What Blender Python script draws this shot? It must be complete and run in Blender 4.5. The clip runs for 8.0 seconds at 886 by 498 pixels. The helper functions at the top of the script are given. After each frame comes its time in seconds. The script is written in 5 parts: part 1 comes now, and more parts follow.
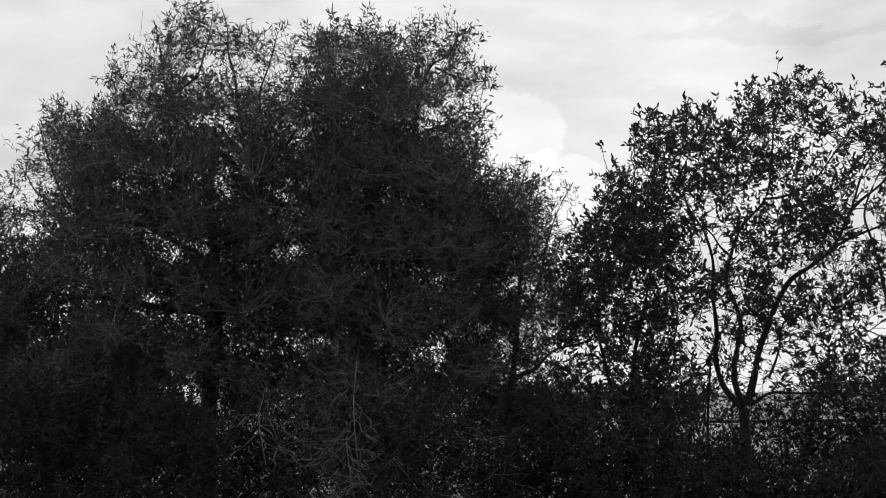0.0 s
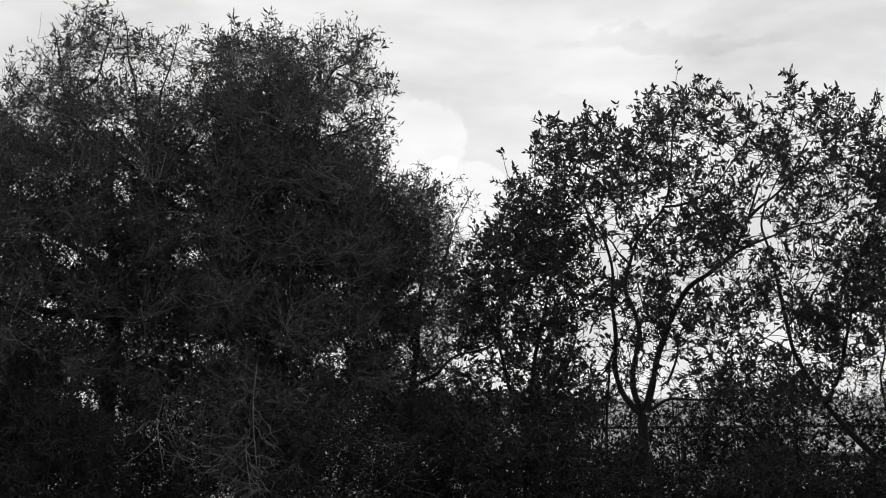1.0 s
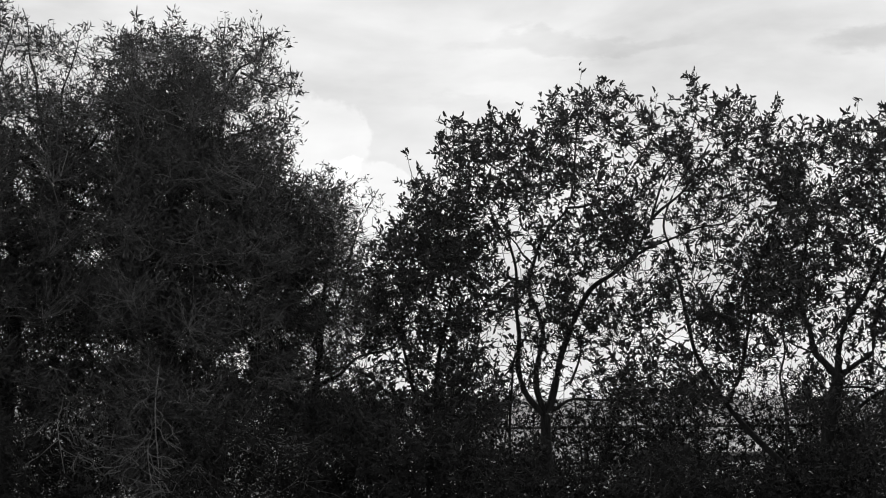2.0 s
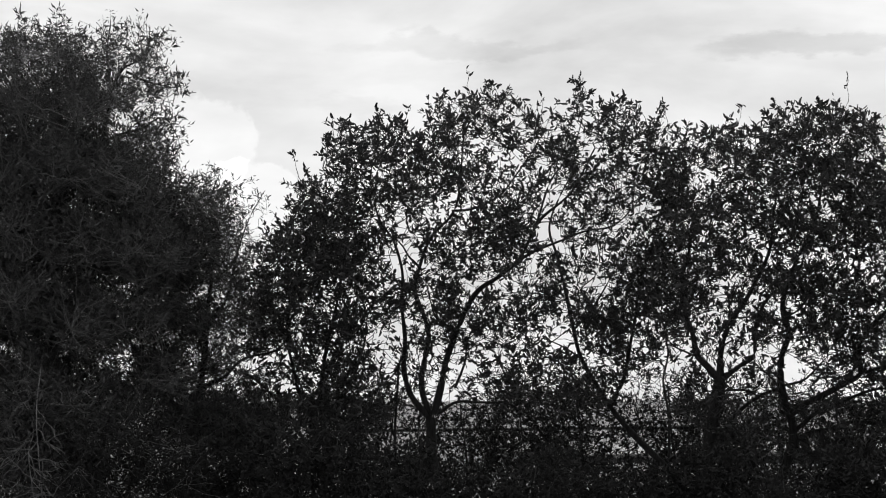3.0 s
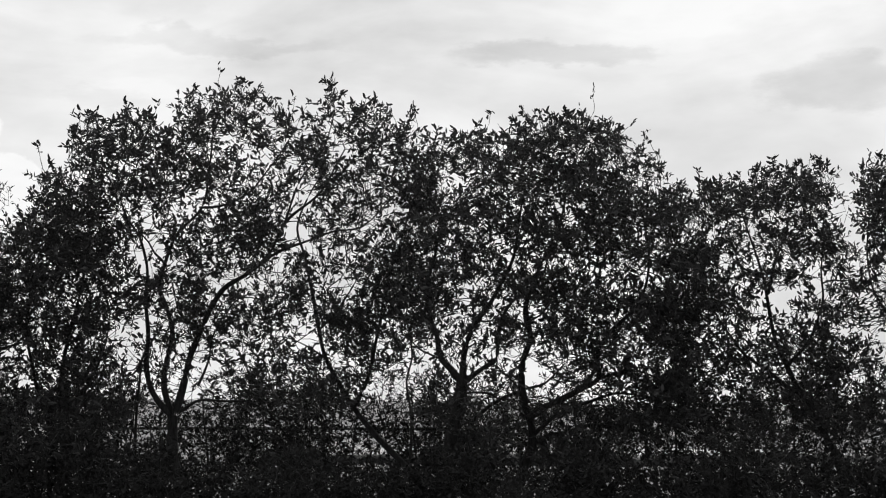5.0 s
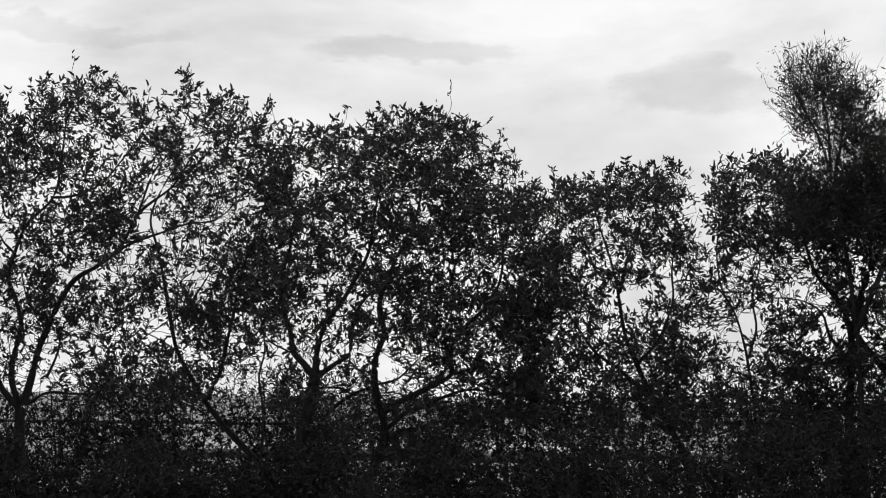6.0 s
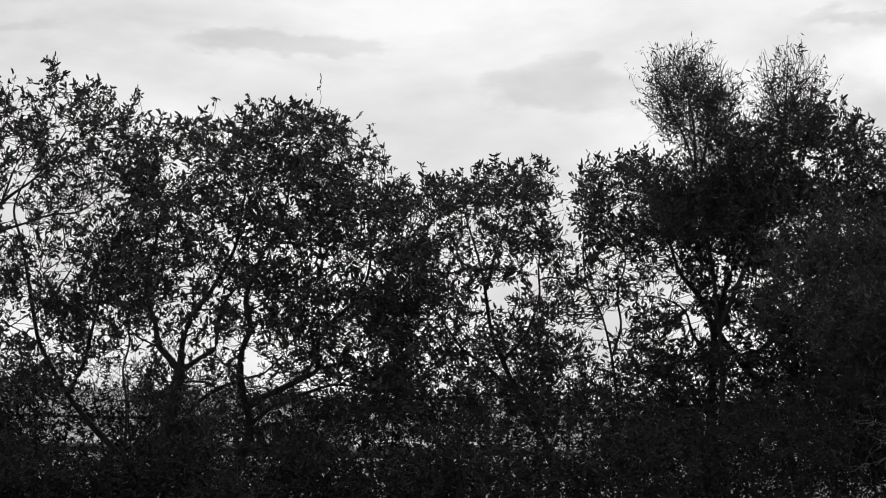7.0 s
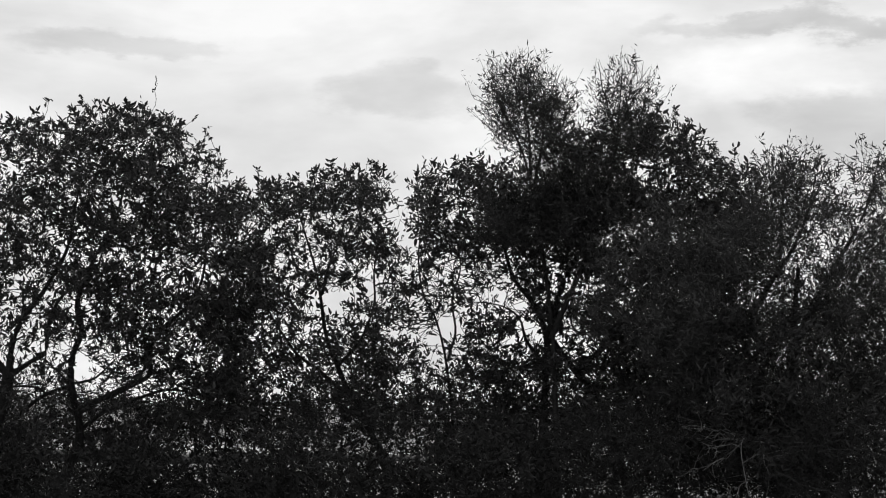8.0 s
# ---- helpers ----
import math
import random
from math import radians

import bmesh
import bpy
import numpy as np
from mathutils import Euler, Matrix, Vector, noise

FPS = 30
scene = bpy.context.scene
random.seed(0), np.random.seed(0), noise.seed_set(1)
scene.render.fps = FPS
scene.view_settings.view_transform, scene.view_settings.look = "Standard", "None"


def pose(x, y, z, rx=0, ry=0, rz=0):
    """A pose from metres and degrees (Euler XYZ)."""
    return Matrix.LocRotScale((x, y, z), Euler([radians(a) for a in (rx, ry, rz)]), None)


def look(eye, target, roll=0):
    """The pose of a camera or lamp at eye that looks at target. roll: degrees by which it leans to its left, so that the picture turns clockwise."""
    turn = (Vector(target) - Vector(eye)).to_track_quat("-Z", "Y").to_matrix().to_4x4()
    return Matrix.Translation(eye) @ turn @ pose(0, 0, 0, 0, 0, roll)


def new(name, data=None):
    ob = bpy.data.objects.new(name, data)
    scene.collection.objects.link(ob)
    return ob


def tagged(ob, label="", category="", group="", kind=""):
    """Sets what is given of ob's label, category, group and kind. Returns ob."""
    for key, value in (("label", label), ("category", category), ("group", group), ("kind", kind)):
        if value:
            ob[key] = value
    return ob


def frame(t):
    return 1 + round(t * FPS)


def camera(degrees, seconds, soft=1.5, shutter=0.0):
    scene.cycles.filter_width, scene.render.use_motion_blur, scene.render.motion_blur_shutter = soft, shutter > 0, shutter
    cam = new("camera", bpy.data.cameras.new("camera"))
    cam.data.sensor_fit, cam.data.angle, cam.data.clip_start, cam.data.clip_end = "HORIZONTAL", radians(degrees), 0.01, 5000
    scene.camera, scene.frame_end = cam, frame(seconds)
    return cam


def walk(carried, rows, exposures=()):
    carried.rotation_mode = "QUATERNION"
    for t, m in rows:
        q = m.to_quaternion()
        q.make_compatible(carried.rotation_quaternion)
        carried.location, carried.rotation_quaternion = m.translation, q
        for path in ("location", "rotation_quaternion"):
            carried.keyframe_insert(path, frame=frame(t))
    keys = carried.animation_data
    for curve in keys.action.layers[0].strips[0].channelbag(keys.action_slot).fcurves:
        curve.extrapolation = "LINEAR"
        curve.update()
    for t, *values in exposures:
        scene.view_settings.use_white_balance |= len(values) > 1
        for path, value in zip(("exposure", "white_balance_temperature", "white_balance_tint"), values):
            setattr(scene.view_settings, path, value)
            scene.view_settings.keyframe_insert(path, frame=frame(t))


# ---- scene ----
EYE = 1.6
cam = camera(27.0, 8.0, soft=1.05)
# seconds, bearing, upward tilt, lean: one turn on the spot
ROWS = [
    (0.0, -15.000, 5.228, -0.473),
    (0.5, -13.547, 5.371, -0.467),
    (1.0, -11.907, 5.399, -0.495),
    (1.5, -10.423, 5.384, -0.595),
    (1.7, -9.844, 5.380, -0.585),
    (2.8, -6.120, 5.410, -0.590),
    (3.0, -5.379, 5.421, -0.552),
    (3.5, -3.660, 5.471, -0.390),
    (4.0, -1.487, 5.498, -0.096),
    (4.5, 0.356, 5.469, -0.020),
    (4.7, 1.135, 5.440, 0.060),
    (5.8, 6.251, 5.295, 0.600),
    (6.0, 7.005, 5.291, 0.690),
    (6.5, 8.650, 5.325, 0.799),
    (7.0, 11.121, 5.208, 1.045),
    (7.5, 13.534, 5.233, 1.051),
    (8.0, 16.239, 5.470, 1.054),
]
walk(cam, [(t, pose(0, 0, EYE, 0, 0, -b) @ pose(0, 0, 0, 90 + p, 0, 0) @ pose(0, 0, 0, 0, 0, r)) for t, b, p, r in ROWS])

# ---- sky and light ----
SUN_BEARING, SUN_HEIGHT = 205.0, 66.0


def node(tree, kind, **sets):
    n = tree.nodes.new(kind)
    for k, v in sets.items():
        if k in n.inputs:
            n.inputs[k].default_value = v
    return n


def math_node(tree, op, a, b=None, clamp=False):
    n = tree.nodes.new("ShaderNodeMath")
    n.operation, n.use_clamp = op, clamp
    for i, v in enumerate((a, b)):
        if v is None:
            continue
        if isinstance(v, (int, float)):
            n.inputs[i].default_value = v
        else:
            tree.links.new(v, n.inputs[i])
    return n.outputs[0]


def heading(bearing, height):
    b, h = radians(bearing), radians(height)
    return Vector((math.sin(b) * math.cos(h), math.cos(b) * math.cos(h), math.sin(h)))


def build_sky():
    world = bpy.data.worlds.new("overcast_sky")
    scene.world = world
    world.use_nodes = True
    nt = world.node_tree
    nt.nodes.clear()
    sky = nt.nodes.new("ShaderNodeTexSky")
    sky.sky_type, sky.sun_disc = "NISHITA", False
    sky.sun_elevation, sky.sun_rotation = radians(SUN_HEIGHT), radians(SUN_BEARING)
    grey = nt.nodes.new("ShaderNodeRGBToBW")
    nt.links.new(sky.outputs[0], grey.inputs[0])
    clear = math_node(nt, "MULTIPLY", grey.outputs[0], 0.10)
    co = nt.nodes.new("ShaderNodeTexCoord")
    # long flat banks of cloud
    stretch = nt.nodes.new("ShaderNodeMapping")
    stretch.inputs["Scale"].default_value = (1.0, 1.0, 2.6)
    nt.links.new(co.outputs["Generated"], stretch.inputs[0])
    bank = node(nt, "ShaderNodeTexNoise", Scale=5.5, Detail=6.0, Roughness=0.52, Distortion=0.5)
    nt.links.new(stretch.outputs[0], bank.inputs["Vector"])
    puff = node(nt, "ShaderNodeTexNoise", Scale=26.0, Detail=5.0, Roughness=0.5)
    nt.links.new(stretch.outputs[0], puff.inputs["Vector"])
    ramp = nt.nodes.new("ShaderNodeValToRGB")
    ramp.color_ramp.elements[0].position, ramp.color_ramp.elements[0].color = 0.34, (0.68, 0.68, 0.68, 1)
    ramp.color_ramp.elements[1].position, ramp.color_ramp.elements[1].color = 0.62, (0.97, 0.97, 0.97, 1)
    mixed = math_node(nt, "ADD", math_node(nt, "MULTIPLY", bank.outputs[0], 0.8), math_node(nt, "MULTIPLY", puff.outputs[0], 0.2))
    nt.links.new(mixed, ramp.inputs[0])
    value = ramp.outputs[0]

    # billowing edges for the single clouds
    warp = node(nt, "ShaderNodeTexNoise", Scale=14.0, Detail=7.0, Roughness=0.62)
    nt.links.new(stretch.outputs[0], warp.inputs["Vector"])
    centred = nt.nodes.new("ShaderNodeVectorMath")
    centred.operation = "SUBTRACT"
    nt.links.new(warp.outputs["Color"], centred.inputs[0])
    centred.inputs[1].default_value = (0.5, 0.5, 0.5)
    scaled = nt.nodes.new("ShaderNodeVectorMath")
    scaled.operation = "MULTIPLY"
    nt.links.new(centred.outputs[0], scaled.inputs[0])
    scaled.inputs[1].default_value = (0.11, 0.11, 0.045)
    bent = nt.nodes.new("ShaderNodeVectorMath")
    nt.links.new(co.outputs["Generated"], bent.inputs[0])
    nt.links.new(scaled.outputs[0], bent.inputs[1])

    lumps = node(nt, "ShaderNodeTexNoise", Scale=30.0, Detail=6.0, Roughness=0.55)
    nt.links.new(co.outputs["Generated"], lumps.inputs["Vector"])
    off = nt.nodes.new("ShaderNodeVectorMath")
    off.operation = "SUBTRACT"
    nt.links.new(lumps.outputs["Color"], off.inputs[0])
    off.inputs[1].default_value = (0.5, 0.5, 0.5)
    small = nt.nodes.new("ShaderNodeVectorMath")
    small.operation = "SCALE"
    nt.links.new(off.outputs[0], small.inputs[0])
    small.inputs["Scale"].default_value = 0.045
    heap = nt.nodes.new("ShaderNodeVectorMath")
    nt.links.new(co.outputs["Generated"], heap.inputs[0])
    nt.links.new(small.outputs[0], heap.inputs[1])

    def clouds(value, bearing, height, wide, tall, add, rough=0.3, soft=0.8, heaped=False):
        """A cloud of its own, with a ragged edge: brighter or greyer than the bank behind it."""
        mid = heading(bearing, height)
        side = heading(bearing + 90, 0)
        up = side.cross(mid)
        rag = node(nt, "ShaderNodeTexNoise", Scale=40.0, Detail=6.0, Roughness=0.6)
        nt.links.new(co.outputs["Generated"], rag.inputs["Vector"])
        parts = []
        for axis, size in ((side, wide), (up, tall)):
            dot = nt.nodes.new("ShaderNodeVectorMath")
            dot.operation = "DOT_PRODUCT"
            dot.inputs[1].default_value = axis
            nt.links.new((heap if heaped else bent).outputs[0], dot.inputs[0])
            parts.append(math_node(nt, "POWER", math_node(nt, "ABSOLUTE", math_node(nt, "DIVIDE", dot.outputs["Value"], math.sin(radians(size)))), 2.0))
        d = math_node(nt, "ADD", parts[0], parts[1])
        d = math_node(nt, "ADD", d, math_node(nt, "MULTIPLY", math_node(nt, "SUBTRACT", rag.outputs[0], 0.5), 3.2 * rough))
        ahead = nt.nodes.new("ShaderNodeVectorMath")
        ahead.operation = "DOT_PRODUCT"
        ahead.inputs[1].default_value = mid
        nt.links.new(co.outputs["Generated"], ahead.inputs[0])
        edge = nt.nodes.new("ShaderNodeMapRange")
        edge.interpolation_type = "SMOOTHSTEP"
        edge.inputs["From Min"].default_value, edge.inputs["From Max"].default_value = 1 + soft, 1 - soft
        edge.inputs["To Min"].default_value, edge.inputs["To Max"].default_value = 0.0, add
        nt.links.new(d, edge.inputs["Value"])
        front = math_node(nt, "GREATER_THAN", ahead.outputs["Value"], 0.5)
        return math_node(nt, "ADD", value, math_node(nt, "MULTIPLY", edge.outputs[0], front))

    for cloud in CLOUDS:
        value = clouds(value, *cloud)
    # dimmed sky overhead and behind, out of view, darkens foliage: light comes from ahead
    toward = nt.nodes.new("ShaderNodeVectorMath")
    toward.operation = "DOT_PRODUCT"
    toward.inputs[1].default_value = heading(0, 8)
    nt.links.new(co.outputs["Generated"], toward.inputs[0])
    fall = nt.nodes.new("ShaderNodeMapRange")
    fall.interpolation_type = "SMOOTHSTEP"
    fall.inputs["From Min"].default_value, fall.inputs["From Max"].default_value = -0.3, 0.85
    fall.inputs["To Min"].default_value, fall.inputs["To Max"].default_value = 0.2, 1.0
    nt.links.new(toward.outputs["Value"], fall.inputs["Value"])
    value = math_node(nt, "MULTIPLY", value, fall.outputs[0])
    value = math_node(nt, "ADD", math_node(nt, "MULTIPLY", value, 0.94), math_node(nt, "MULTIPLY", clear, 0.06))
    both = nt.nodes.new("ShaderNodeCombineColor")
    for i in range(3):
        nt.links.new(value, both.inputs[i])
    back = node(nt, "ShaderNodeBackground", Strength=1.0)
    nt.links.new(both.outputs[0], back.inputs["Color"])
    out = nt.nodes.new("ShaderNodeOutputWorld")
    nt.links.new(back.outputs[0], out.inputs["Surface"])


# bearing, height, half width, half height, brighter (+) or greyer (-), raggedness
CLOUDS = [
    (-12.9, 8.4, 1.7, 1.9, 0.12, 0.06, 0.12, True),
    (-11.3, 7.1, 1.5, 1.1, 0.12, 0.06, 0.14, True),
    (19.0, 9.5, 16.0, 5.0, 0.04, 0.30, 0.6),
    (-5.0, 11.6, 3.2, 0.35, -0.10, 0.30),
    (6.0, 11.5, 3.0, 0.42, -0.15, 0.30),
    (14.8, 10.2, 2.0, 0.75, -0.15, 0.28),
    (-8.3, 10.1, 1.8, 0.40, -0.07, 0.30),
    (27.5, 12.4, 4.2, 0.36, -0.20, 0.16),
    (29.5, 9.4, 3.0, 0.9, -0.16, 0.24),
    (26.0, 11.0, 2.8, 0.9, 0.10, 0.25),
]
build_sky()
lamp = bpy.data.lights.new("sun", "SUN")
lamp.energy, lamp.angle, lamp.color = 0.4, radians(20), (1.0, 1.0, 1.0)
sun = new("sun", lamp)
sun.matrix_world = look(heading(SUN_BEARING, SUN_HEIGHT) * 50, (0, 0, 0))


# ---- materials ----
def leaf_material(name, dark, light, through_light=0.14, rough=0.55):
    m = bpy.data.materials.new(name)
    m.use_nodes = True
    nt = m.node_tree
    nt.nodes.clear()
    geo = nt.nodes.new("ShaderNodeNewGeometry")
    co = nt.nodes.new("ShaderNodeTexCoord")
    patch = node(nt, "ShaderNodeTexNoise", Scale=2.2, Detail=3.0)
    nt.links.new(co.outputs["Object"], patch.inputs["Vector"])
    ramp = nt.nodes.new("ShaderNodeValToRGB")
    ramp.color_ramp.elements[0].color = (dark, dark, dark, 1)
    ramp.color_ramp.elements[1].color = (light, light, light, 1)
    fac = math_node(nt, "ADD", math_node(nt, "MULTIPLY", geo.outputs["Random Per Island"], 0.6), math_node(nt, "MULTIPLY", patch.outputs[0], 0.4))
    nt.links.new(fac, ramp.inputs[0])
    surf = node(nt, "ShaderNodeBsdfPrincipled", Roughness=rough)
    surf.inputs["Specular IOR Level"].default_value = 0.3
    nt.links.new(ramp.outputs[0], surf.inputs["Base Color"])
    glow = nt.nodes.new("ShaderNodeBsdfTranslucent")
    nt.links.new(ramp.outputs[0], glow.inputs["Color"])
    mix = nt.nodes.new("ShaderNodeMixShader")
    mix.inputs[0].default_value = through_light
    nt.links.new(surf.outputs[0], mix.inputs[1])
    nt.links.new(glow.outputs[0], mix.inputs[2])
    out = nt.nodes.new("ShaderNodeOutputMaterial")
    nt.links.new(mix.outputs[0], out.inputs["Surface"])
    return m


def solid_material(name, dark, light, scale=6.0, rough=0.85, bump=0.4, stretch=(1, 1, 1), fine=40.0):
    m = bpy.data.materials.new(name)
    m.use_nodes = True
    nt = m.node_tree
    surf = nt.nodes["Principled BSDF"]
    surf.inputs["Roughness"].default_value = rough
    surf.inputs["Specular IOR Level"].default_value = 0.25
    co = nt.nodes.new("ShaderNodeTexCoord")
    mp = nt.nodes.new("ShaderNodeMapping")
    mp.inputs["Scale"].default_value = stretch
    nt.links.new(co.outputs["Object"], mp.inputs[0])
    big = node(nt, "ShaderNodeTexNoise", Scale=scale, Detail=5.0, Roughness=0.6)
    small = node(nt, "ShaderNodeTexNoise", Scale=fine, Detail=3.0, Roughness=0.6)
    for n in (big, small):
        nt.links.new(mp.outputs[0], n.inputs["Vector"])
    fac = math_node(nt, "ADD", math_node(nt, "MULTIPLY", big.outputs[0], 0.65), math_node(nt, "MULTIPLY", small.outputs[0], 0.35))
    ramp = nt.nodes.new("ShaderNodeValToRGB")
    ramp.color_ramp.elements[0].position, ramp.color_ramp.elements[0].color = 0.35, (dark, dark, dark, 1)
    ramp.color_ramp.elements[1].position, ramp.color_ramp.elements[1].color = 0.65, (light, light, light, 1)
    nt.links.new(fac, ramp.inputs[0])
    nt.links.new(ramp.outputs[0], surf.inputs["Base Color"])
    b = node(nt, "ShaderNodeBump", Strength=bump, Distance=0.02)
    nt.links.new(fac, b.inputs["Height"])
    nt.links.new(b.outputs[0], surf.inputs["Normal"])
    return m


BROAD = leaf_material("broad_leaf", 0.045, 0.125)
NARROW = leaf_material("willow_leaf", 0.045, 0.18)
# shade low in the hedgerow is painted into this darker leaf colour
SHADED_SHRUB = leaf_material("shaded_shrub_leaf", 0.022, 0.05, rough=0.75)
BARK = solid_material("bark", 0.03, 0.085, 9.0, stretch=(3, 3, 0.6))
PALE_BARK = solid_material("pale_twig_bark", 0.15, 0.32, 9.0)
TWIG = solid_material("twig_bark", 0.04, 0.09, 9.0)
# grass paler than its own tone: the far haze is put into the colour
HAZED_GRASS = solid_material("hazed_meadow_grass", 0.34, 0.55, 0.012, bump=0.1, fine=0.3)
WEATHERED = solid_material("weathered_wood", 0.10, 0.20, 8.0, stretch=(1, 1, 0.3))


def water_material():
    m = bpy.data.materials.new("still_water")
    m.use_nodes = True
    nt = m.node_tree
    surf = nt.nodes["Principled BSDF"]
    surf.inputs["Base Color"].default_value = (0.03, 0.03, 0.03, 1)
    surf.inputs["Roughness"].default_value = 0.08
    co = nt.nodes.new("ShaderNodeTexCoord")
    n = node(nt, "ShaderNodeTexNoise", Scale=1.5, Detail=3.0)
    nt.links.new(co.outputs["Object"], n.inputs["Vector"])
    b = node(nt, "ShaderNodeBump", Strength=0.05, Distance=0.02)
    nt.links.new(n.outputs[0], b.inputs["Height"])
    nt.links.new(b.outputs[0], surf.inputs["Normal"])
    return m


WATER = water_material()


# ---- building helpers ----
def mesh_of(name, verts, faces, material, smooth=False):
    """verts: (n, 3) array; faces: list of (m, k) arrays of corner indices."""
    me = bpy.data.meshes.new(name)
    verts = np.asarray(verts, dtype=np.float32)
    me.vertices.add(len(verts))
    me.vertices.foreach_set("co", verts.ravel())
    corners = np.concatenate([np.asarray(f, dtype=np.int32).ravel() for f in faces])
    sizes = np.concatenate([np.full(len(f), np.asarray(f).shape[1], dtype=np.int32) for f in faces])
    me.loops.add(len(corners))
    me.loops.foreach_set("vertex_index", corners)
    me.polygons.add(len(sizes))
    me.polygons.foreach_set("loop_start", np.concatenate([[0], np.cumsum(sizes)[:-1]]).astype(np.int32))
    if smooth:
        me.polygons.foreach_set("use_smooth", np.ones(len(sizes), dtype=bool))
    me.update(calc_edges=True)
    me.materials.append(material)
    return me


def part(name, me, parent, label=""):
    ob = new(name, me)
    ob.parent = parent
    ob.matrix_parent_inverse = parent.matrix_world.inverted()
    return tagged(ob, label) if label else ob


def unit(v):
    return v / np.maximum(np.linalg.norm(v, axis=-1, keepdims=True), 1e-9)


def tubes(name, chains, material, sides=5):
    """chains: list of (points, radii); one mesh of tapered tubes."""
    verts, quads, base = [], [], 0
    ang = np.arange(sides) * 2 * np.pi / sides
    for pts, rad in chains:
        n = len(pts)
        if n < 2:
            continue
        tang = unit(np.gradient(pts, axis=0))
        ref = np.where(np.abs(tang[:, 2:3]) > 0.9, np.array([[1.0, 0, 0]]), np.array([[0, 0, 1.0]]))
        a = unit(np.cross(tang, ref))
        b = np.cross(tang, a)
        ring = pts[:, None] + rad[:, None, None] * (a[:, None] * np.cos(ang)[None, :, None] + b[:, None] * np.sin(ang)[None, :, None])
        verts.append(ring.reshape(-1, 3))
        i = np.arange(n - 1)[:, None] * sides
        j = np.arange(sides)[None]
        k = (j + 1) % sides
        quads.append((np.stack([i + j, i + k, i + k + sides, i + j + sides], -1) + base).reshape(-1, 4))
        base += n * sides
    return mesh_of(name, np.concatenate(verts), [np.concatenate(quads)], material, smooth=True)


def leaves(name, root, way, length, width, material, rng, full=True):
    """A leaf blade at every root, along way, folded on its midrib."""
    n = len(root)
    way = unit(way)
    side = unit(np.cross(way, rng.normal(size=(n, 3))))
    up = np.cross(side, way)
    L, W = length[:, None], width[:, None]
    fold = up * W * rng.uniform(-0.1, 0.5, (n, 1))
    droop = up * L * rng.uniform(-0.25, 0.1, (n, 1))
    tip = root + way * L + droop
    if full:
        v = np.stack([root, root + way * L * 0.3 + side * W * 0.46 + fold, root + way * L * 0.76 + side * W * 0.36 + fold + droop * 0.5, tip,
                      root + way * L * 0.76 - side * W * 0.36 + fold + droop * 0.5, root + way * L * 0.3 - side * W * 0.46 + fold], 1)
        i = np.arange(n)[:, None] * 6
        f = np.concatenate([i + np.array([[0, 1, 2, 3]]), i + np.array([[0, 3, 4, 5]])])
    else:
        v = np.stack([root, root + way * L * 0.45 + side * W * 0.5 + fold, tip, root + way * L * 0.45 - side * W * 0.5 + fold], 1)
        i = np.arange(n)[:, None] * 4
        f = np.concatenate([i + np.array([[0, 1, 2]]), i + np.array([[0, 2, 3]])])
    return mesh_of(name, v.reshape(-1, 3), [f], material)


def spot(bearing, height, away):
    """A place by bearing and height in degrees from the eye, at a level distance in metres."""
    b = math.radians(bearing)
    return np.array([away * math.sin(b), away * math.cos(b), EYE + away * math.tan(math.radians(height))])


def curve_through(points, step=0.1):
    """A smooth line through the given points, even where they stand unevenly apart."""
    p = np.asarray(points, dtype=float)
    t = np.concatenate([[0], np.cumsum(np.maximum(np.linalg.norm(np.diff(p, axis=0), axis=1), 1e-4))])
    m = np.gradient(p, t, axis=0) if len(p) > 2 else np.repeat((p[1] - p[0])[None] / t[-1], 2, axis=0)
    out = []
    for i in range(len(p) - 1):
        h = t[i + 1] - t[i]
        n = max(2, int(h / step))
        s = np.linspace(0, 1, n, endpoint=False)[:, None]
        out.append((2 * s ** 3 - 3 * s ** 2 + 1) * p[i] + (s ** 3 - 2 * s ** 2 + s) * h * m[i] + (3 * s ** 2 - 2 * s ** 3) * p[i + 1] + (s ** 3 - s ** 2) * h * m[i + 1])
    out.append(p[-1][None])
    return np.concatenate(out)


def bend(root, t, rng, n, wander, lift):
    reach = np.linalg.norm(t - root)
    s = np.linspace(0, 1, n)[:, None]
    bow = np.array([0, 0, lift * reach]) + rng.normal(size=3) * 0.12 * reach
    pts = root + (t - root) * s + bow * (s * (1 - s)) * rng.uniform(-0.4, 1.0)
    pts[1:-1] += rng.normal(size=(n - 2, 3)) * wander * min(reach, 0.5)
    return pts


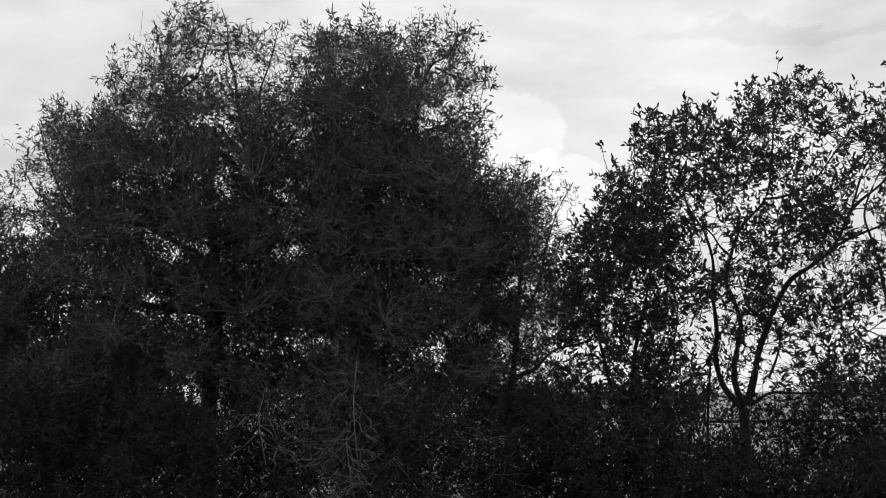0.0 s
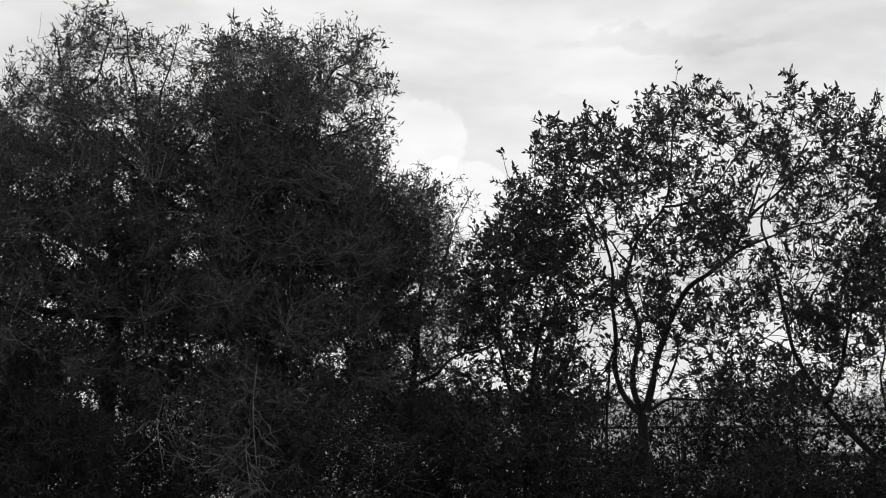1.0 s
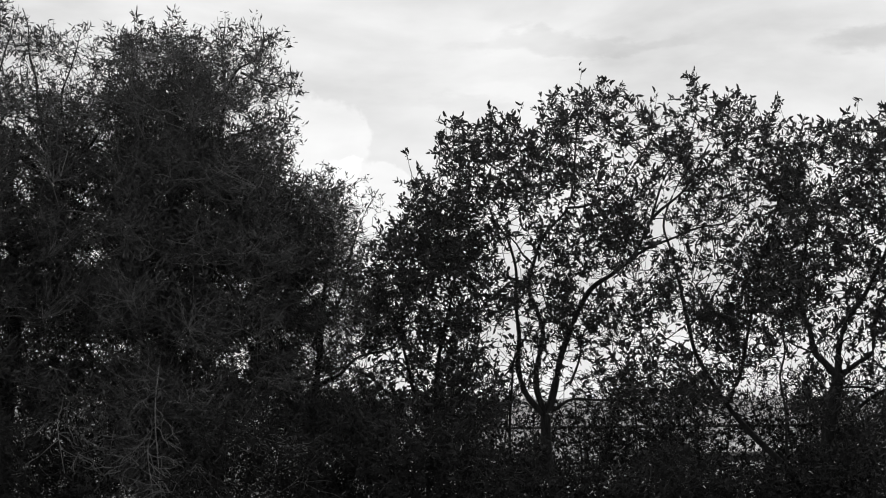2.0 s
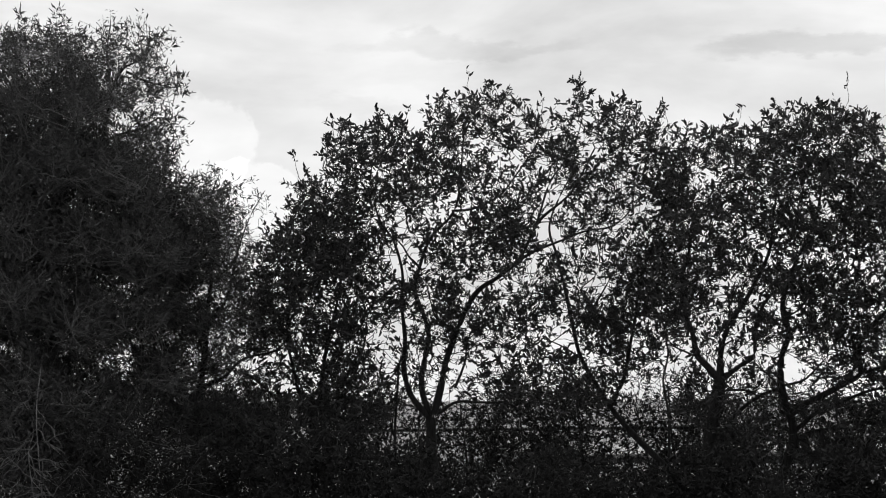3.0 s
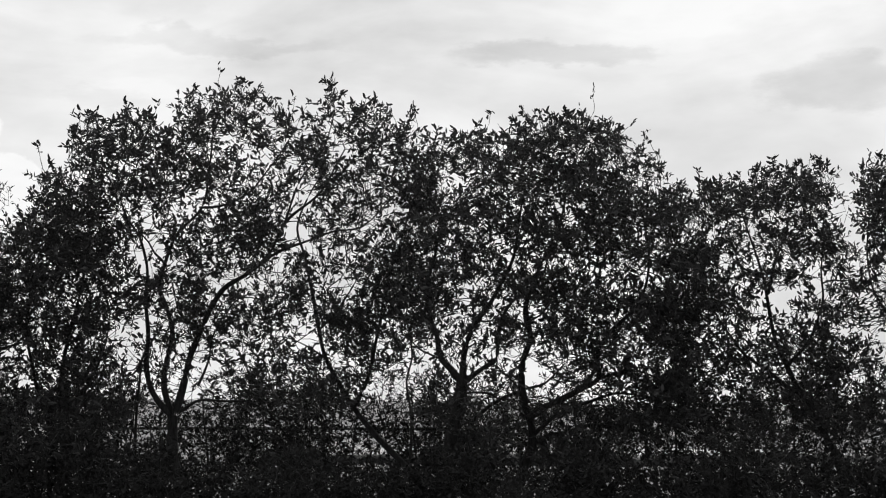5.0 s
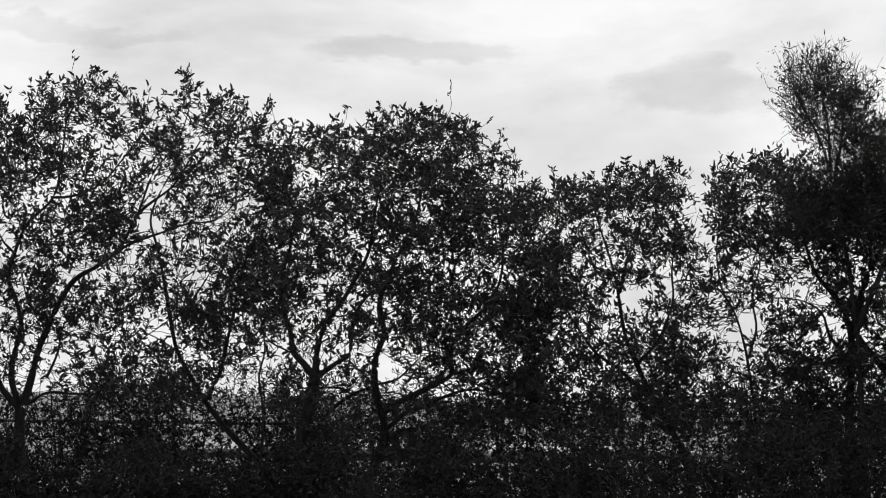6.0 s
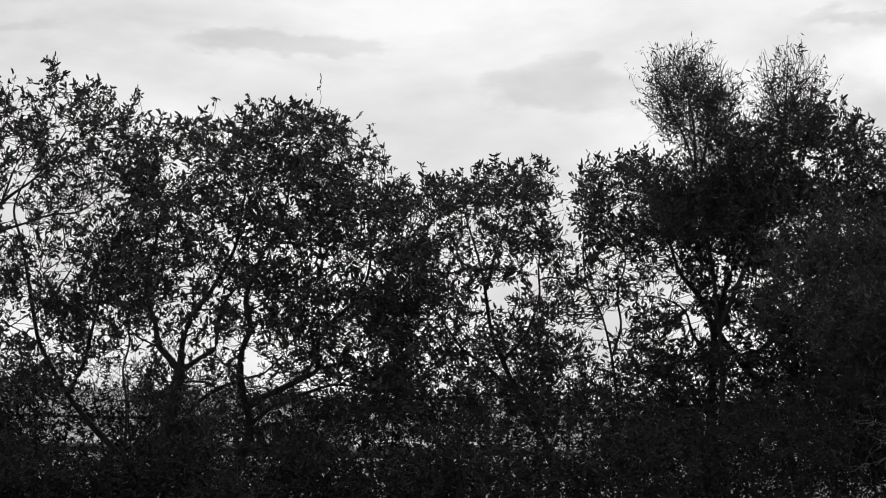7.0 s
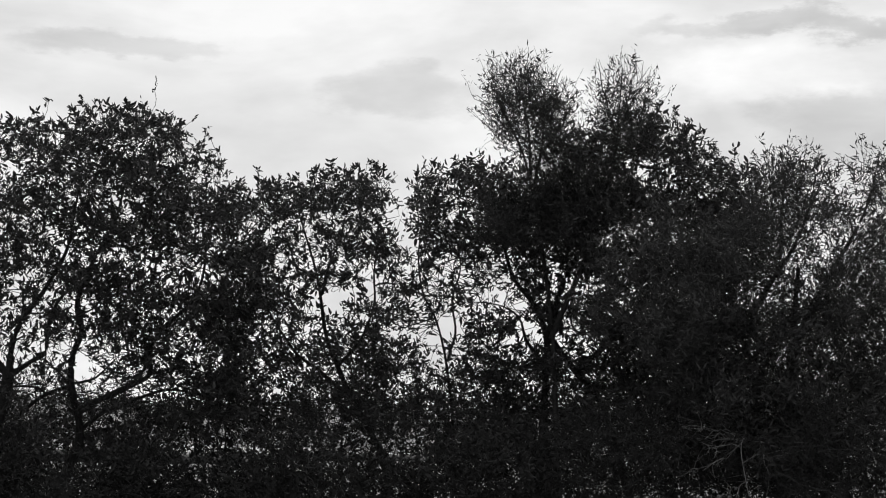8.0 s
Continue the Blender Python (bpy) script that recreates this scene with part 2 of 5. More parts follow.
def grow(stems, targets, rng, wander=0.05, lift=0.25, first=600):
    """Branches from the stems to every target: each leaves the nearest wood and bends towards its end."""
    nodes = np.concatenate([s for s, _ in stems])
    lead, rest = targets[:first], targets[first:]
    order = np.argsort([np.min(np.linalg.norm(nodes - t, axis=1)) for t in lead])
    store = np.zeros((len(nodes) + len(lead) * 14, 3))
    store[:len(nodes)] = nodes
    count = len(nodes)
    chains = []
    for k in order:
        t = lead[k]
        d = t - store[:count]
        cost = np.linalg.norm(d, axis=1) + 0.8 * np.maximum(0, -d[:, 2] - 0.1)
        root = store[int(np.argmin(cost))].copy()
        n = int(np.clip(np.linalg.norm(t - root) / 0.11, 2, 12)) + 1
        pts = bend(root, t, rng, n, wander, lift)
        chains.append(pts)
        store[count:count + n - 1] = pts[1:]
        count += n - 1
    wood = store[:count]
    for k in range(0, len(rest), 400):
        block = rest[k:k + 400]
        d = block[:, None] - wood[None]
        cost = np.sqrt((d ** 2).sum(-1)) + 0.8 * np.maximum(0, -d[..., 2] - 0.05)
        for t, i in zip(block, np.argmin(cost, axis=1)):
            n = int(np.clip(np.linalg.norm(t - wood[i]) / 0.14, 2, 5)) + 1
            chains.append(bend(wood[i], t, rng, n, wander, lift))
    return chains


def patches(p, rng, size=0.38):
    """Uneven growth: a smooth random value about 0 for every place."""
    total = np.zeros(len(p))
    for _ in range(7):
        way = unit(rng.normal(size=3)) * 2 * np.pi / (size * rng.uniform(0.6, 1.8))
        total += np.sin(p @ way + rng.uniform(0, 6.3))
    return total / 1.9


def sample_clumps(clumps, away, depth, rng, wanted, shell=0.35, uneven=1.6, gaps=(), size=0.38):
    """Places for shoots inside a crown of overlapping boughs (bearing, height, half width, half height, thickness of growth).
    gaps: openings in the growth (bearing, height, half width, half height)."""
    count = wanted * 3
    weight = np.array([c[2] * c[3] * c[4] for c in clumps])
    which = rng.choice(len(clumps), count, p=weight / weight.sum())
    c = np.array(clumps)[which]
    d = unit(rng.normal(size=(count, 3)))
    r = rng.uniform(0, 1, (count, 1)) ** shell
    d = d * r
    b = c[:, 0] + d[:, 0] * c[:, 2]
    h = c[:, 1] + d[:, 1] * c[:, 3]
    far = away + d[:, 2] * depth
    free = np.ones(count)
    for gb, gh, gw, gt in gaps:
        q = ((b - gb) / (gw + 0.06)) ** 2 + ((h - gh) / (gt + 0.06)) ** 2
        free *= np.clip(0.28 + 1.2 * (q - 0.6), 0.28, 1)
    b, h = np.radians(b), np.radians(h)
    p = np.stack([far * np.sin(b), far * np.cos(b), EYE + far * np.tan(h)], 1)
    keep = rng.random(count) < free / (1 + np.exp(-uneven * patches(p, rng, size) - 0.2))
    return p[keep][:wanted]


def crown_leaves(chains, rng, per, length, slim, spread, back=0.16, mat=BROAD, name="crown", full=True, fluff=0.015, bare=0.0, bare_top=None):
    """Leaves set round the last stretch of every shoot, pointing outwards and up; a share of the shoots is bare."""
    roots, ways = [], []
    for pts in chains:
        end, run = pts[-1], unit(pts[-1] - pts[-2])
        n = rng.poisson(per)
        share = bare
        if bare_top:
            low, high, most = bare_top
            share += most * min(1, max(0, (end[2] - low) / (high - low)))
        if n == 0 or (rng.random() < share and np.linalg.norm(end - pts[0]) < 0.4):
            continue
        s = rng.uniform(0, 1, (n, 1)) ** 1.6 * back
        roots.append(end - run * s + rng.normal(size=(n, 3)) * fluff)
        ways.append(run * rng.uniform(0.2, 1.0, (n, 1)) + unit(rng.normal(size=(n, 3))) * spread)
    roots, ways = np.concatenate(roots), np.concatenate(ways)
    L = np.clip(rng.normal(length, length * 0.25, len(roots)), length * 0.4, length * 1.7)
    return leaves(name, roots, ways, L, L * rng.uniform(0.75, 1.2, len(roots)) * slim, mat, rng, full)


def tree(name, label, category, group, away, stems, clumps, shoots, seed, depth=1.1, per=11, length=0.047, slim=0.47, spread=0.95, back=0.10,
         leaf=BROAD, wood=BARK, twig=TWIG, full=True, thin=0.0029, lift=0.25, wander=0.06, tip_run=0.19, rise=0.7, fluff=0.012, shell=0.4, tips=(), share=1.0,
         boughs=45, bough_size=0.009, bare=0.0, bare_top=None, uneven=2.1, crown_label="", body=(), skirt=(), gaps=(), patch=0.38):
    """stems: (points as bearing, height, nearer or farther; thickness at foot and end). The first one is the trunk.
    clumps, body, skirt: the crown's boughs, from the top down. gaps: openings in it. tips: single shoots that stand out of the crown, as bearing and height."""
    rng = np.random.default_rng(seed)
    lines = []
    for pts, r0, r1 in stems:
        p = curve_through([spot(b, h, away + d) for b, h, d in pts], 0.06)
        s = np.linspace(0, 1, len(p))
        sway = np.stack([np.sin(s * rng.uniform(9, 16) + rng.uniform(0, 6)) for _ in range(3)], 1) * (s * (1 - s))[:, None] * 4
        p = p + sway * min(r0, 0.03) * 0.6
        lines.append((p, (r0 + (r1 - r0) * s ** 0.8) * (1 + 0.07 * np.sin(s * 40 + seed) + rng.normal(size=len(p)) * 0.03)))
    foot = lines[0][0][0].copy()
    holder = tagged(new(name), label, category, group)
    holder.location = (foot[0], foot[1], 0)
    bpy.context.view_layer.update()
    for i, (p, r) in enumerate(lines):
        if i == 0:
            r = r.copy()
            r[:3] *= (1.5, 1.25, 1.1)
        part("trunk" if i == 0 else "limb", tubes("trunk" if i == 0 else "limb", [(p, r)], wood, 9), holder)
    targets = sample_clumps([*clumps, *body, *skirt], away, depth, rng, shoots, shell, uneven, gaps, patch)
    # the shoots' last stretch still rises from here
    targets[:, 2] -= 0.55 * tip_run * min(max(rise, 0), 1)
    targets = targets[targets[:, 2] > 0.1]
    # crooked boughs first, then the shoots that they bear
    major = grow(lines, targets[:boughs], rng, 0.10, lift)
    for c in major:
        q = np.linalg.norm(c[-1] - c[0])
        fine = curve_through(c, 0.05) if q > 0.3 else c
        part("branch", tubes("branch", [(fine, np.linspace(thin + bough_size * min(q, 1.5), thin, len(fine)))], twig, 5), holder)
    lines = lines + [(c, None) for c in major]
    targets = targets[boughs:]
    ends = [spot(b, h, away + rng.uniform(-0.4, 0.4) * depth) for b, h in tips]
    if ends:
        targets = np.concatenate([[e + (rng.normal() * 0.05, 0, -rng.uniform(0.14, 0.24)) for e in ends], targets])
    chains = grow(lines, targets, rng, wander, lift)
    if tip_run:
        more, taken = [], {}
        for c in chains:
            run = unit(unit(c[-1] - c[-2]) + rng.normal(size=3) * 0.45 + np.array([0, 0, rise]))
            s = np.linspace(0, 1, 4)[1:, None]
            near = [e for e in ends if np.linalg.norm(e - c[-1]) < 0.3 and e[2] > c[-1][2] + 0.12]
            led = near and taken.setdefault(tuple(near[0]), 0) < 2 and rng.random() < 0.85
            if led:
                taken[tuple(near[0])] += 1
            full_run = near[0] - c[-1] if led else run * tip_run * rng.uniform(0.4, 1.3)
            more.append(np.concatenate([c, c[-1] + full_run * s + rng.normal(size=(3, 3)) * 0.008]))
        chains = more
    reach = np.array([np.linalg.norm(c[-1] - c[0]) for c in chains])
    rest = [(c, np.linspace(thin * (1 + 1.4 * min(q, 1.2)), thin * 0.7, len(c))) for c, q in zip(chains, reach) if rng.random() < share or (bare_top and c[-1][2] > bare_top[0])]
    tagged(part("brushwood", tubes("brushwood", rest, twig, 3), holder), kind="stuff")
    part("crown", crown_leaves(chains, rng, per, length, slim, spread, back, leaf, full=full, fluff=fluff, bare=bare, bare_top=bare_top), holder, crown_label)
    return holder


def stem(thick, thin, *points):
    """A trunk or limb through places (bearing, height, nearer or farther), tapering from thick to thin."""
    return list(points), thick, thin


# ---- ground and distance ----
def build_ground():
    rings = np.concatenate([np.linspace(0.5, 60, 24), np.geomspace(70, 4300, 60)])
    spokes = 180
    ang = np.arange(spokes) * 2 * np.pi / spokes
    x = rings[:, None] * np.sin(ang)[None]
    y = rings[:, None] * np.cos(ang)[None]
    z = np.zeros_like(x)
    for i, r in enumerate(rings):
        for j in range(spokes):
            z[i, j] = 0.10 * noise.noise((x[i, j] * 0.12, y[i, j] * 0.12, 3.0)) * min(1, r / 6)
            far = max(0, (r - 900) / 3000)
            z[i, j] += far * (46 + 24 * noise.noise((x[i, j] * 0.0006, y[i, j] * 0.0006, 8.0)) + 8 * noise.noise((x[i, j] * 0.002, y[i, j] * 0.002, 5.0)))
    verts = np.concatenate([np.stack([x, y, z], -1).reshape(-1, 3), [[0, 0, 0]]])
    i = np.arange(len(rings) - 1)[:, None] * spokes
    j = np.arange(spokes)[None]
    k = (j + 1) % spokes
    q = np.stack([i + j, i + spokes + j, i + spokes + k, i + k], -1).reshape(-1, 4)
    jj = np.arange(spokes)
    fan = np.stack([np.full(spokes, len(verts) - 1), jj, (jj + 1) % spokes], 1)
    ob = new("ground", mesh_of("ground", verts, [q[:, ::-1], fan[:, ::-1]], HAZED_GRASS, smooth=True))
    tagged(ob, "rough grey meadow, paled for haze, running out to low hills", "ground", kind="structure")


build_ground()


def build_pond():
    n = 48
    a = np.arange(n) * 2 * np.pi / n
    r = 1 + 0.12 * np.sin(a * 3 + 1) + 0.06 * np.sin(a * 7)
    mid = spot(6.0, 0, 95)
    top = np.stack([mid[0] + 17 * r * np.cos(a), mid[1] + 22 * r * np.sin(a), np.full(n, 0.16)], 1)
    low = top.copy()
    low[:, 2] = -0.4
    j = np.arange(n)
    walls = np.stack([j, (j + 1) % n, (j + 1) % n + n, j + n], 1)
    ob = new("pond", mesh_of("pond", np.concatenate([top, low]), [j[None], walls[:, ::-1]], WATER))
    tagged(ob, "still pale pond lying in the meadow", "pond", kind="structure")


build_pond()

# ---- trees ----
HEDGE = "trees of the hedgerow"
# shoots that end in loose tufts of pointed leaves
TUFTED = dict(per=8, length=0.057, slim=0.37, spread=0.9, back=0.11, tip_run=0.16, patch=0.24, uneven=2.3, wander=0.10, bare=0.12, thin=0.0027)
# broad-leaved tree with several slender stems
tree("tree", "slender many-stemmed broad-leaved tree with open airy crown", "tree", HEDGE, 18.0,
     [stem(0.075, 0.05, (-5.20, -5.57, 0.0), (-5.53, -2.17, 0.0), (-5.76, -0.80, 0.0), (-5.81, 0.20, 0.0)),
      stem(0.034, 0.006, (-5.81, 0.15, 0.0), (-6.37, 0.79, 0.0), (-6.58, 1.62, 0.1), (-6.56, 2.49, 0.1), (-6.74, 3.71, 0.1), (-6.63, 4.75, 0.2), (-6.87, 5.62, 0.2), (-7.35, 6.31, 0.3), (-7.62, 7.35, 0.3)),
      stem(0.032, 0.006, (-5.81, 0.24, 0.0), (-6.09, 1.10, 0.0), (-6.03, 1.97, 0.0), (-5.87, 2.75, -0.1), (-6.01, 3.45, -0.1), (-6.23, 4.06, -0.1), (-6.06, 4.79, -0.1), (-5.69, 5.81, -0.1), (-5.08, 6.60, -0.2), (-4.83, 7.74, -0.2), (-4.67, 9.13, -0.2)),
      stem(0.04, 0.007, (-5.70, 0.32, 0.0), (-5.52, 1.10, 0.0), (-5.34, 1.97, 0.1), (-4.96, 2.85, 0.1), (-4.59, 3.63, 0.2), (-4.24, 4.16, 0.2), (-3.58, 4.60, 0.2), (-3.02, 5.04, 0.3), (-2.45, 6.18, 0.3), (-1.30, 7.24, 0.4), (-0.60, 8.47, 0.4)),
      stem(0.018, 0.005, (-5.60, 0.32, 0.0), (-5.12, 0.62, -0.1), (-4.25, 0.69, -0.2), (-3.21, 0.52, -0.3), (-2.42, 0.10, -0.4)),
      stem(0.014, 0.004, (-5.05, 1.11, 0.0), (-4.75, 1.89, 0.0), (-4.61, 2.59, -0.1), (-4.24, 3.37, -0.1), (-3.84, 3.81, -0.2), (-2.87, 3.73, -0.2)),
      stem(0.022, 0.01, (-6.87, -4.21, 0.3), (-6.88, -0.80, 0.3), (-6.88, 0.41, 0.3), (-6.84, 1.28, 0.3), (-6.76, 1.97, 0.3), (-6.35, 2.67, 0.3)),
      stem(0.014, 0.005, (-6.06, 4.79, 0.1), (-6.41, 5.19, 0.2), (-6.87, 5.79, 0.2), (-7.08, 6.14, 0.3)),
      stem(0.016, 0.005, (-3.02, 5.04, 0.2), (-2.18, 5.48, 0.3), (-1.12, 5.84, 0.3), (-0.07, 6.10, 0.4), (0.82, 6.89, 0.5)),
      stem(0.014, 0.004, (-5.08, 6.60, -0.1), (-4.47, 6.66, 0.0), (-3.60, 7.05, 0.1), (-2.90, 7.93, 0.1), (-2.19, 8.98, 0.2)),
      stem(0.012, 0.005, (-4.96, 2.85, 0.1), (-5.66, 3.37, 0.0), (-5.81, 3.89, -0.1)),
      stem(0.013, 0.004, (-2.45, 6.18, 0.2), (-2.01, 7.41, 0.2), (-1.13, 8.81, 0.3), (-0.92, 9.69, 0.3))],
     [(-1.0, 9.8, 0.4, 0.7, 1.1), (-4.0, 9.5, 0.9, 0.9, 1), (-5.2, 9.2, 0.7, 1.1, 1.1), (0.1, 9.2, 0.9, 0.8, 0.94), (-2.7, 9.0, 0.9, 0.9, 1),
      (1.2, 8.8, 0.6, 0.7, 0.81), (-7.0, 8.7, 0.9, 0.9, 1.1), (-1.5, 8.7, 0.8, 0.8, 0.87), (-8.2, 8.4, 0.9, 1.0, 1.1), (-5.9, 8.1, 1.1, 0.9, 1.1),
      (0.1, 7.8, 1.0, 0.8, 0.81), (-4.7, 7.7, 1.0, 0.9, 1), (-1.3, 7.6, 0.9, 0.8, 0.81), (1.4, 7.6, 0.7, 0.7, 0.74), (-2.9, 7.4, 1.0, 0.9, 0.94),
      (-8.1, 7.2, 1.2, 0.9, 1.1)],
     3250, 11,
     body=[(-6.6, 7.1, 1.1, 0.9, 1), (-9.4, 7.0, 0.8, 0.9, 0.74), (-0.1, 6.6, 0.9, 0.8, 0.81), (-3.9, 6.2, 1.4, 0.9, 1.2),
           (-1.3, 6.2, 0.9, 0.6, 0.74), (-5.7, 6.0, 0.9, 0.7, 0.81), (-9.0, 5.8, 1.1, 0.9, 0.94), (-7.6, 5.8, 0.9, 0.8, 0.87),
           (-3.2, 5.8, 0.8, 0.6, 1.2), (-0.8, 5.0, 0.9, 0.9, 0.74), (-3.6, 5.0, 0.9, 0.6, 0.81), (-7.8, 4.9, 0.8, 0.8, 0.87),
           (-5.2, 4.9, 0.9, 0.8, 0.87), (-2.2, 4.8, 0.9, 0.9, 0.66), (-6.4, 4.1, 0.9, 0.9, 0.81), (-2.5, 4.1, 0.9, 0.7, 0.87)],
     skirt=[(-3.6, 3.7, 1.1, 0.7, 0.81), (-7.6, 3.7, 0.8, 0.9, 0.81), (-5.2, 3.7, 0.9, 0.8, 0.81), (-1.3, 3.4, 0.8, 0.8, 0.81),
            (-4.6, 3.2, 0.9, 0.8, 0.74), (-3.0, 2.9, 1.3, 0.7, 0.87), (-7.9, 2.7, 0.8, 0.9, 0.87), (-5.7, 2.7, 0.9, 0.8, 0.74),
            (-4.6, 2.5, 0.8, 0.6, 0.58), (-2.2, 2.0, 1.0, 0.7, 0.87), (-6.2, 1.8, 0.9, 0.9, 0.62), (-3.9, 1.6, 0.9, 0.5, 0.74),
            (-3.0, 1.1, 1.0, 0.5, 0.94), (-1.5, 1.1, 1.1, 0.6, 0.94), (-7.3, 1.1, 0.5, 0.9, 0.66)],
     gaps=[(-2.1, 5.7, 0.3, 0.2), (-2.4, 5.1, 0.4, 0.3), (-0.9, 4.6, 0.3, 0.3), (-1.3, 5.3, 0.3, 0.2), (-7.0, 5.1, 0.4, 0.3), (-5.1, 1.4, 0.2, 0.5),
           (-5.8, 1.1, 0.2, 0.4), (-4.8, 3.0, 0.2, 0.4), (-5.7, 2.8, 0.2, 0.3), (-6.4, 2.8, 0.2, 0.2), (-2.2, 2.7, 0.5, 0.2), (-3.4, 2.9, 0.2, 0.2),
           (-7.1, 1.5, 0.2, 0.5), (-3.6, 4.2, 0.4, 0.2), (-4.4, 4.3, 0.2, 0.2), (-6.4, 5.6, 0.3, 0.2), (0.0, 5.5, 0.4, 0.3), (-2.9, 7.7, 0.2, 0.2),
           (1.9, 8.1, 0.3, 0.3), (-7.6, 3.0, 0.2, 0.4)],
     tips=[(-10.0, 8.4), (-9.0, 8.7), (-8.5, 9.3), (-7.8, 9.2), (-7.4, 9.5), (-6.7, 9.5), (-5.5, 9.9), (-5.3, 10.3), (-4.5, 10.9), (-3.8, 10.6),
           (-3.3, 10.3), (-2.8, 10.1), (-2.2, 10.0), (-1.1, 10.4), (-0.7, 10.2), (-0.4, 9.9), (0.4, 10.0), (0.7, 9.8), (1.6, 9.7), (1.2, 9.3),
           (-9.6, 7.9), (-10.2, 7.0), (-9.8, 7.5)],
     boughs=80, bough_size=0.010, crown_label="crown of small tufted leaves with bright gaps", **TUFTED)

tree("tree", "leaning slim broad-leaved tree between two larger ones", "tree", HEDGE, 18.6,
     [stem(0.05, 0.006, (2.36, -5.26, 0.0), (1.50, -1.50, 0.0), (0.46, -0.37, 0.0), (-0.24, 0.50, 0.1), (-0.73, 1.28, 0.1), (-1.12, 1.98, 0.1), (-1.36, 2.86, 0.1), (-1.58, 3.91, 0.1), (-1.90, 5.31, 0.1), (-2.08, 6.01, 0.2), (-1.69, 7.06, 0.2), (-1.13, 7.94, 0.2)),
      stem(0.022, 0.006, (-0.24, 0.50, 0.0), (0.20, 1.46, 0.0), (0.46, 2.68, 0.1), (0.64, 4.08, 0.1), (1.17, 5.49, 0.2), (1.52, 6.89, 0.2), (2.06, 7.94, 0.3)),
      stem(0.014, 0.004, (-1.36, 2.86, 0.0), (-0.59, 3.73, -0.1), (-0.07, 4.78, -0.1), (0.46, 5.66, -0.2)),
      stem(0.01, 0.004, (-1.12, 1.98, 0.0), (-1.99, 2.51, -0.1), (-2.69, 2.68, -0.2))],
     [(3.1, 8.5, 0.7, 0.5, 0.74), (2.4, 8.3, 0.8, 0.6, 0.74), (1.7, 8.1, 0.8, 0.7, 0.66), (1.9, 7.2, 0.8, 0.8, 0.81), (1.5, 6.9, 0.9, 0.8, 0.81)],
     1200, 12,
     body=[(1.5, 5.5, 1.0, 0.9, 1.1), (0.6, 5.0, 0.9, 0.9, 0.87), (0.3, 3.7, 1.1, 0.9, 1), (1.5, 3.7, 1.0, 0.9, 1.1), (-0.4, 2.9, 0.9, 0.8, 0.94)],
     skirt=[(1.0, 2.5, 1.0, 0.7, 0.87), (0.1, 1.8, 1.1, 0.7, 0.81), (-1.1, 0.9, 0.9, 0.5, 0.87)],
     gaps=[(0.3, 0.9, 0.5, 0.4), (1.2, 1.6, 0.4, 0.3), (1.0, 3.1, 0.3, 0.2), (-0.3, 4.4, 0.2, 0.2), (0.6, 2.5, 0.2, 0.2)],
     tips=[(2.1, 8.8), (2.5, 8.8), (2.8, 9.1), (3.6, 9.3), (4.0, 9.7), (3.6, 9.0), (3.1, 8.9)],
     boughs=60, bough_size=0.008, **TUFTED)

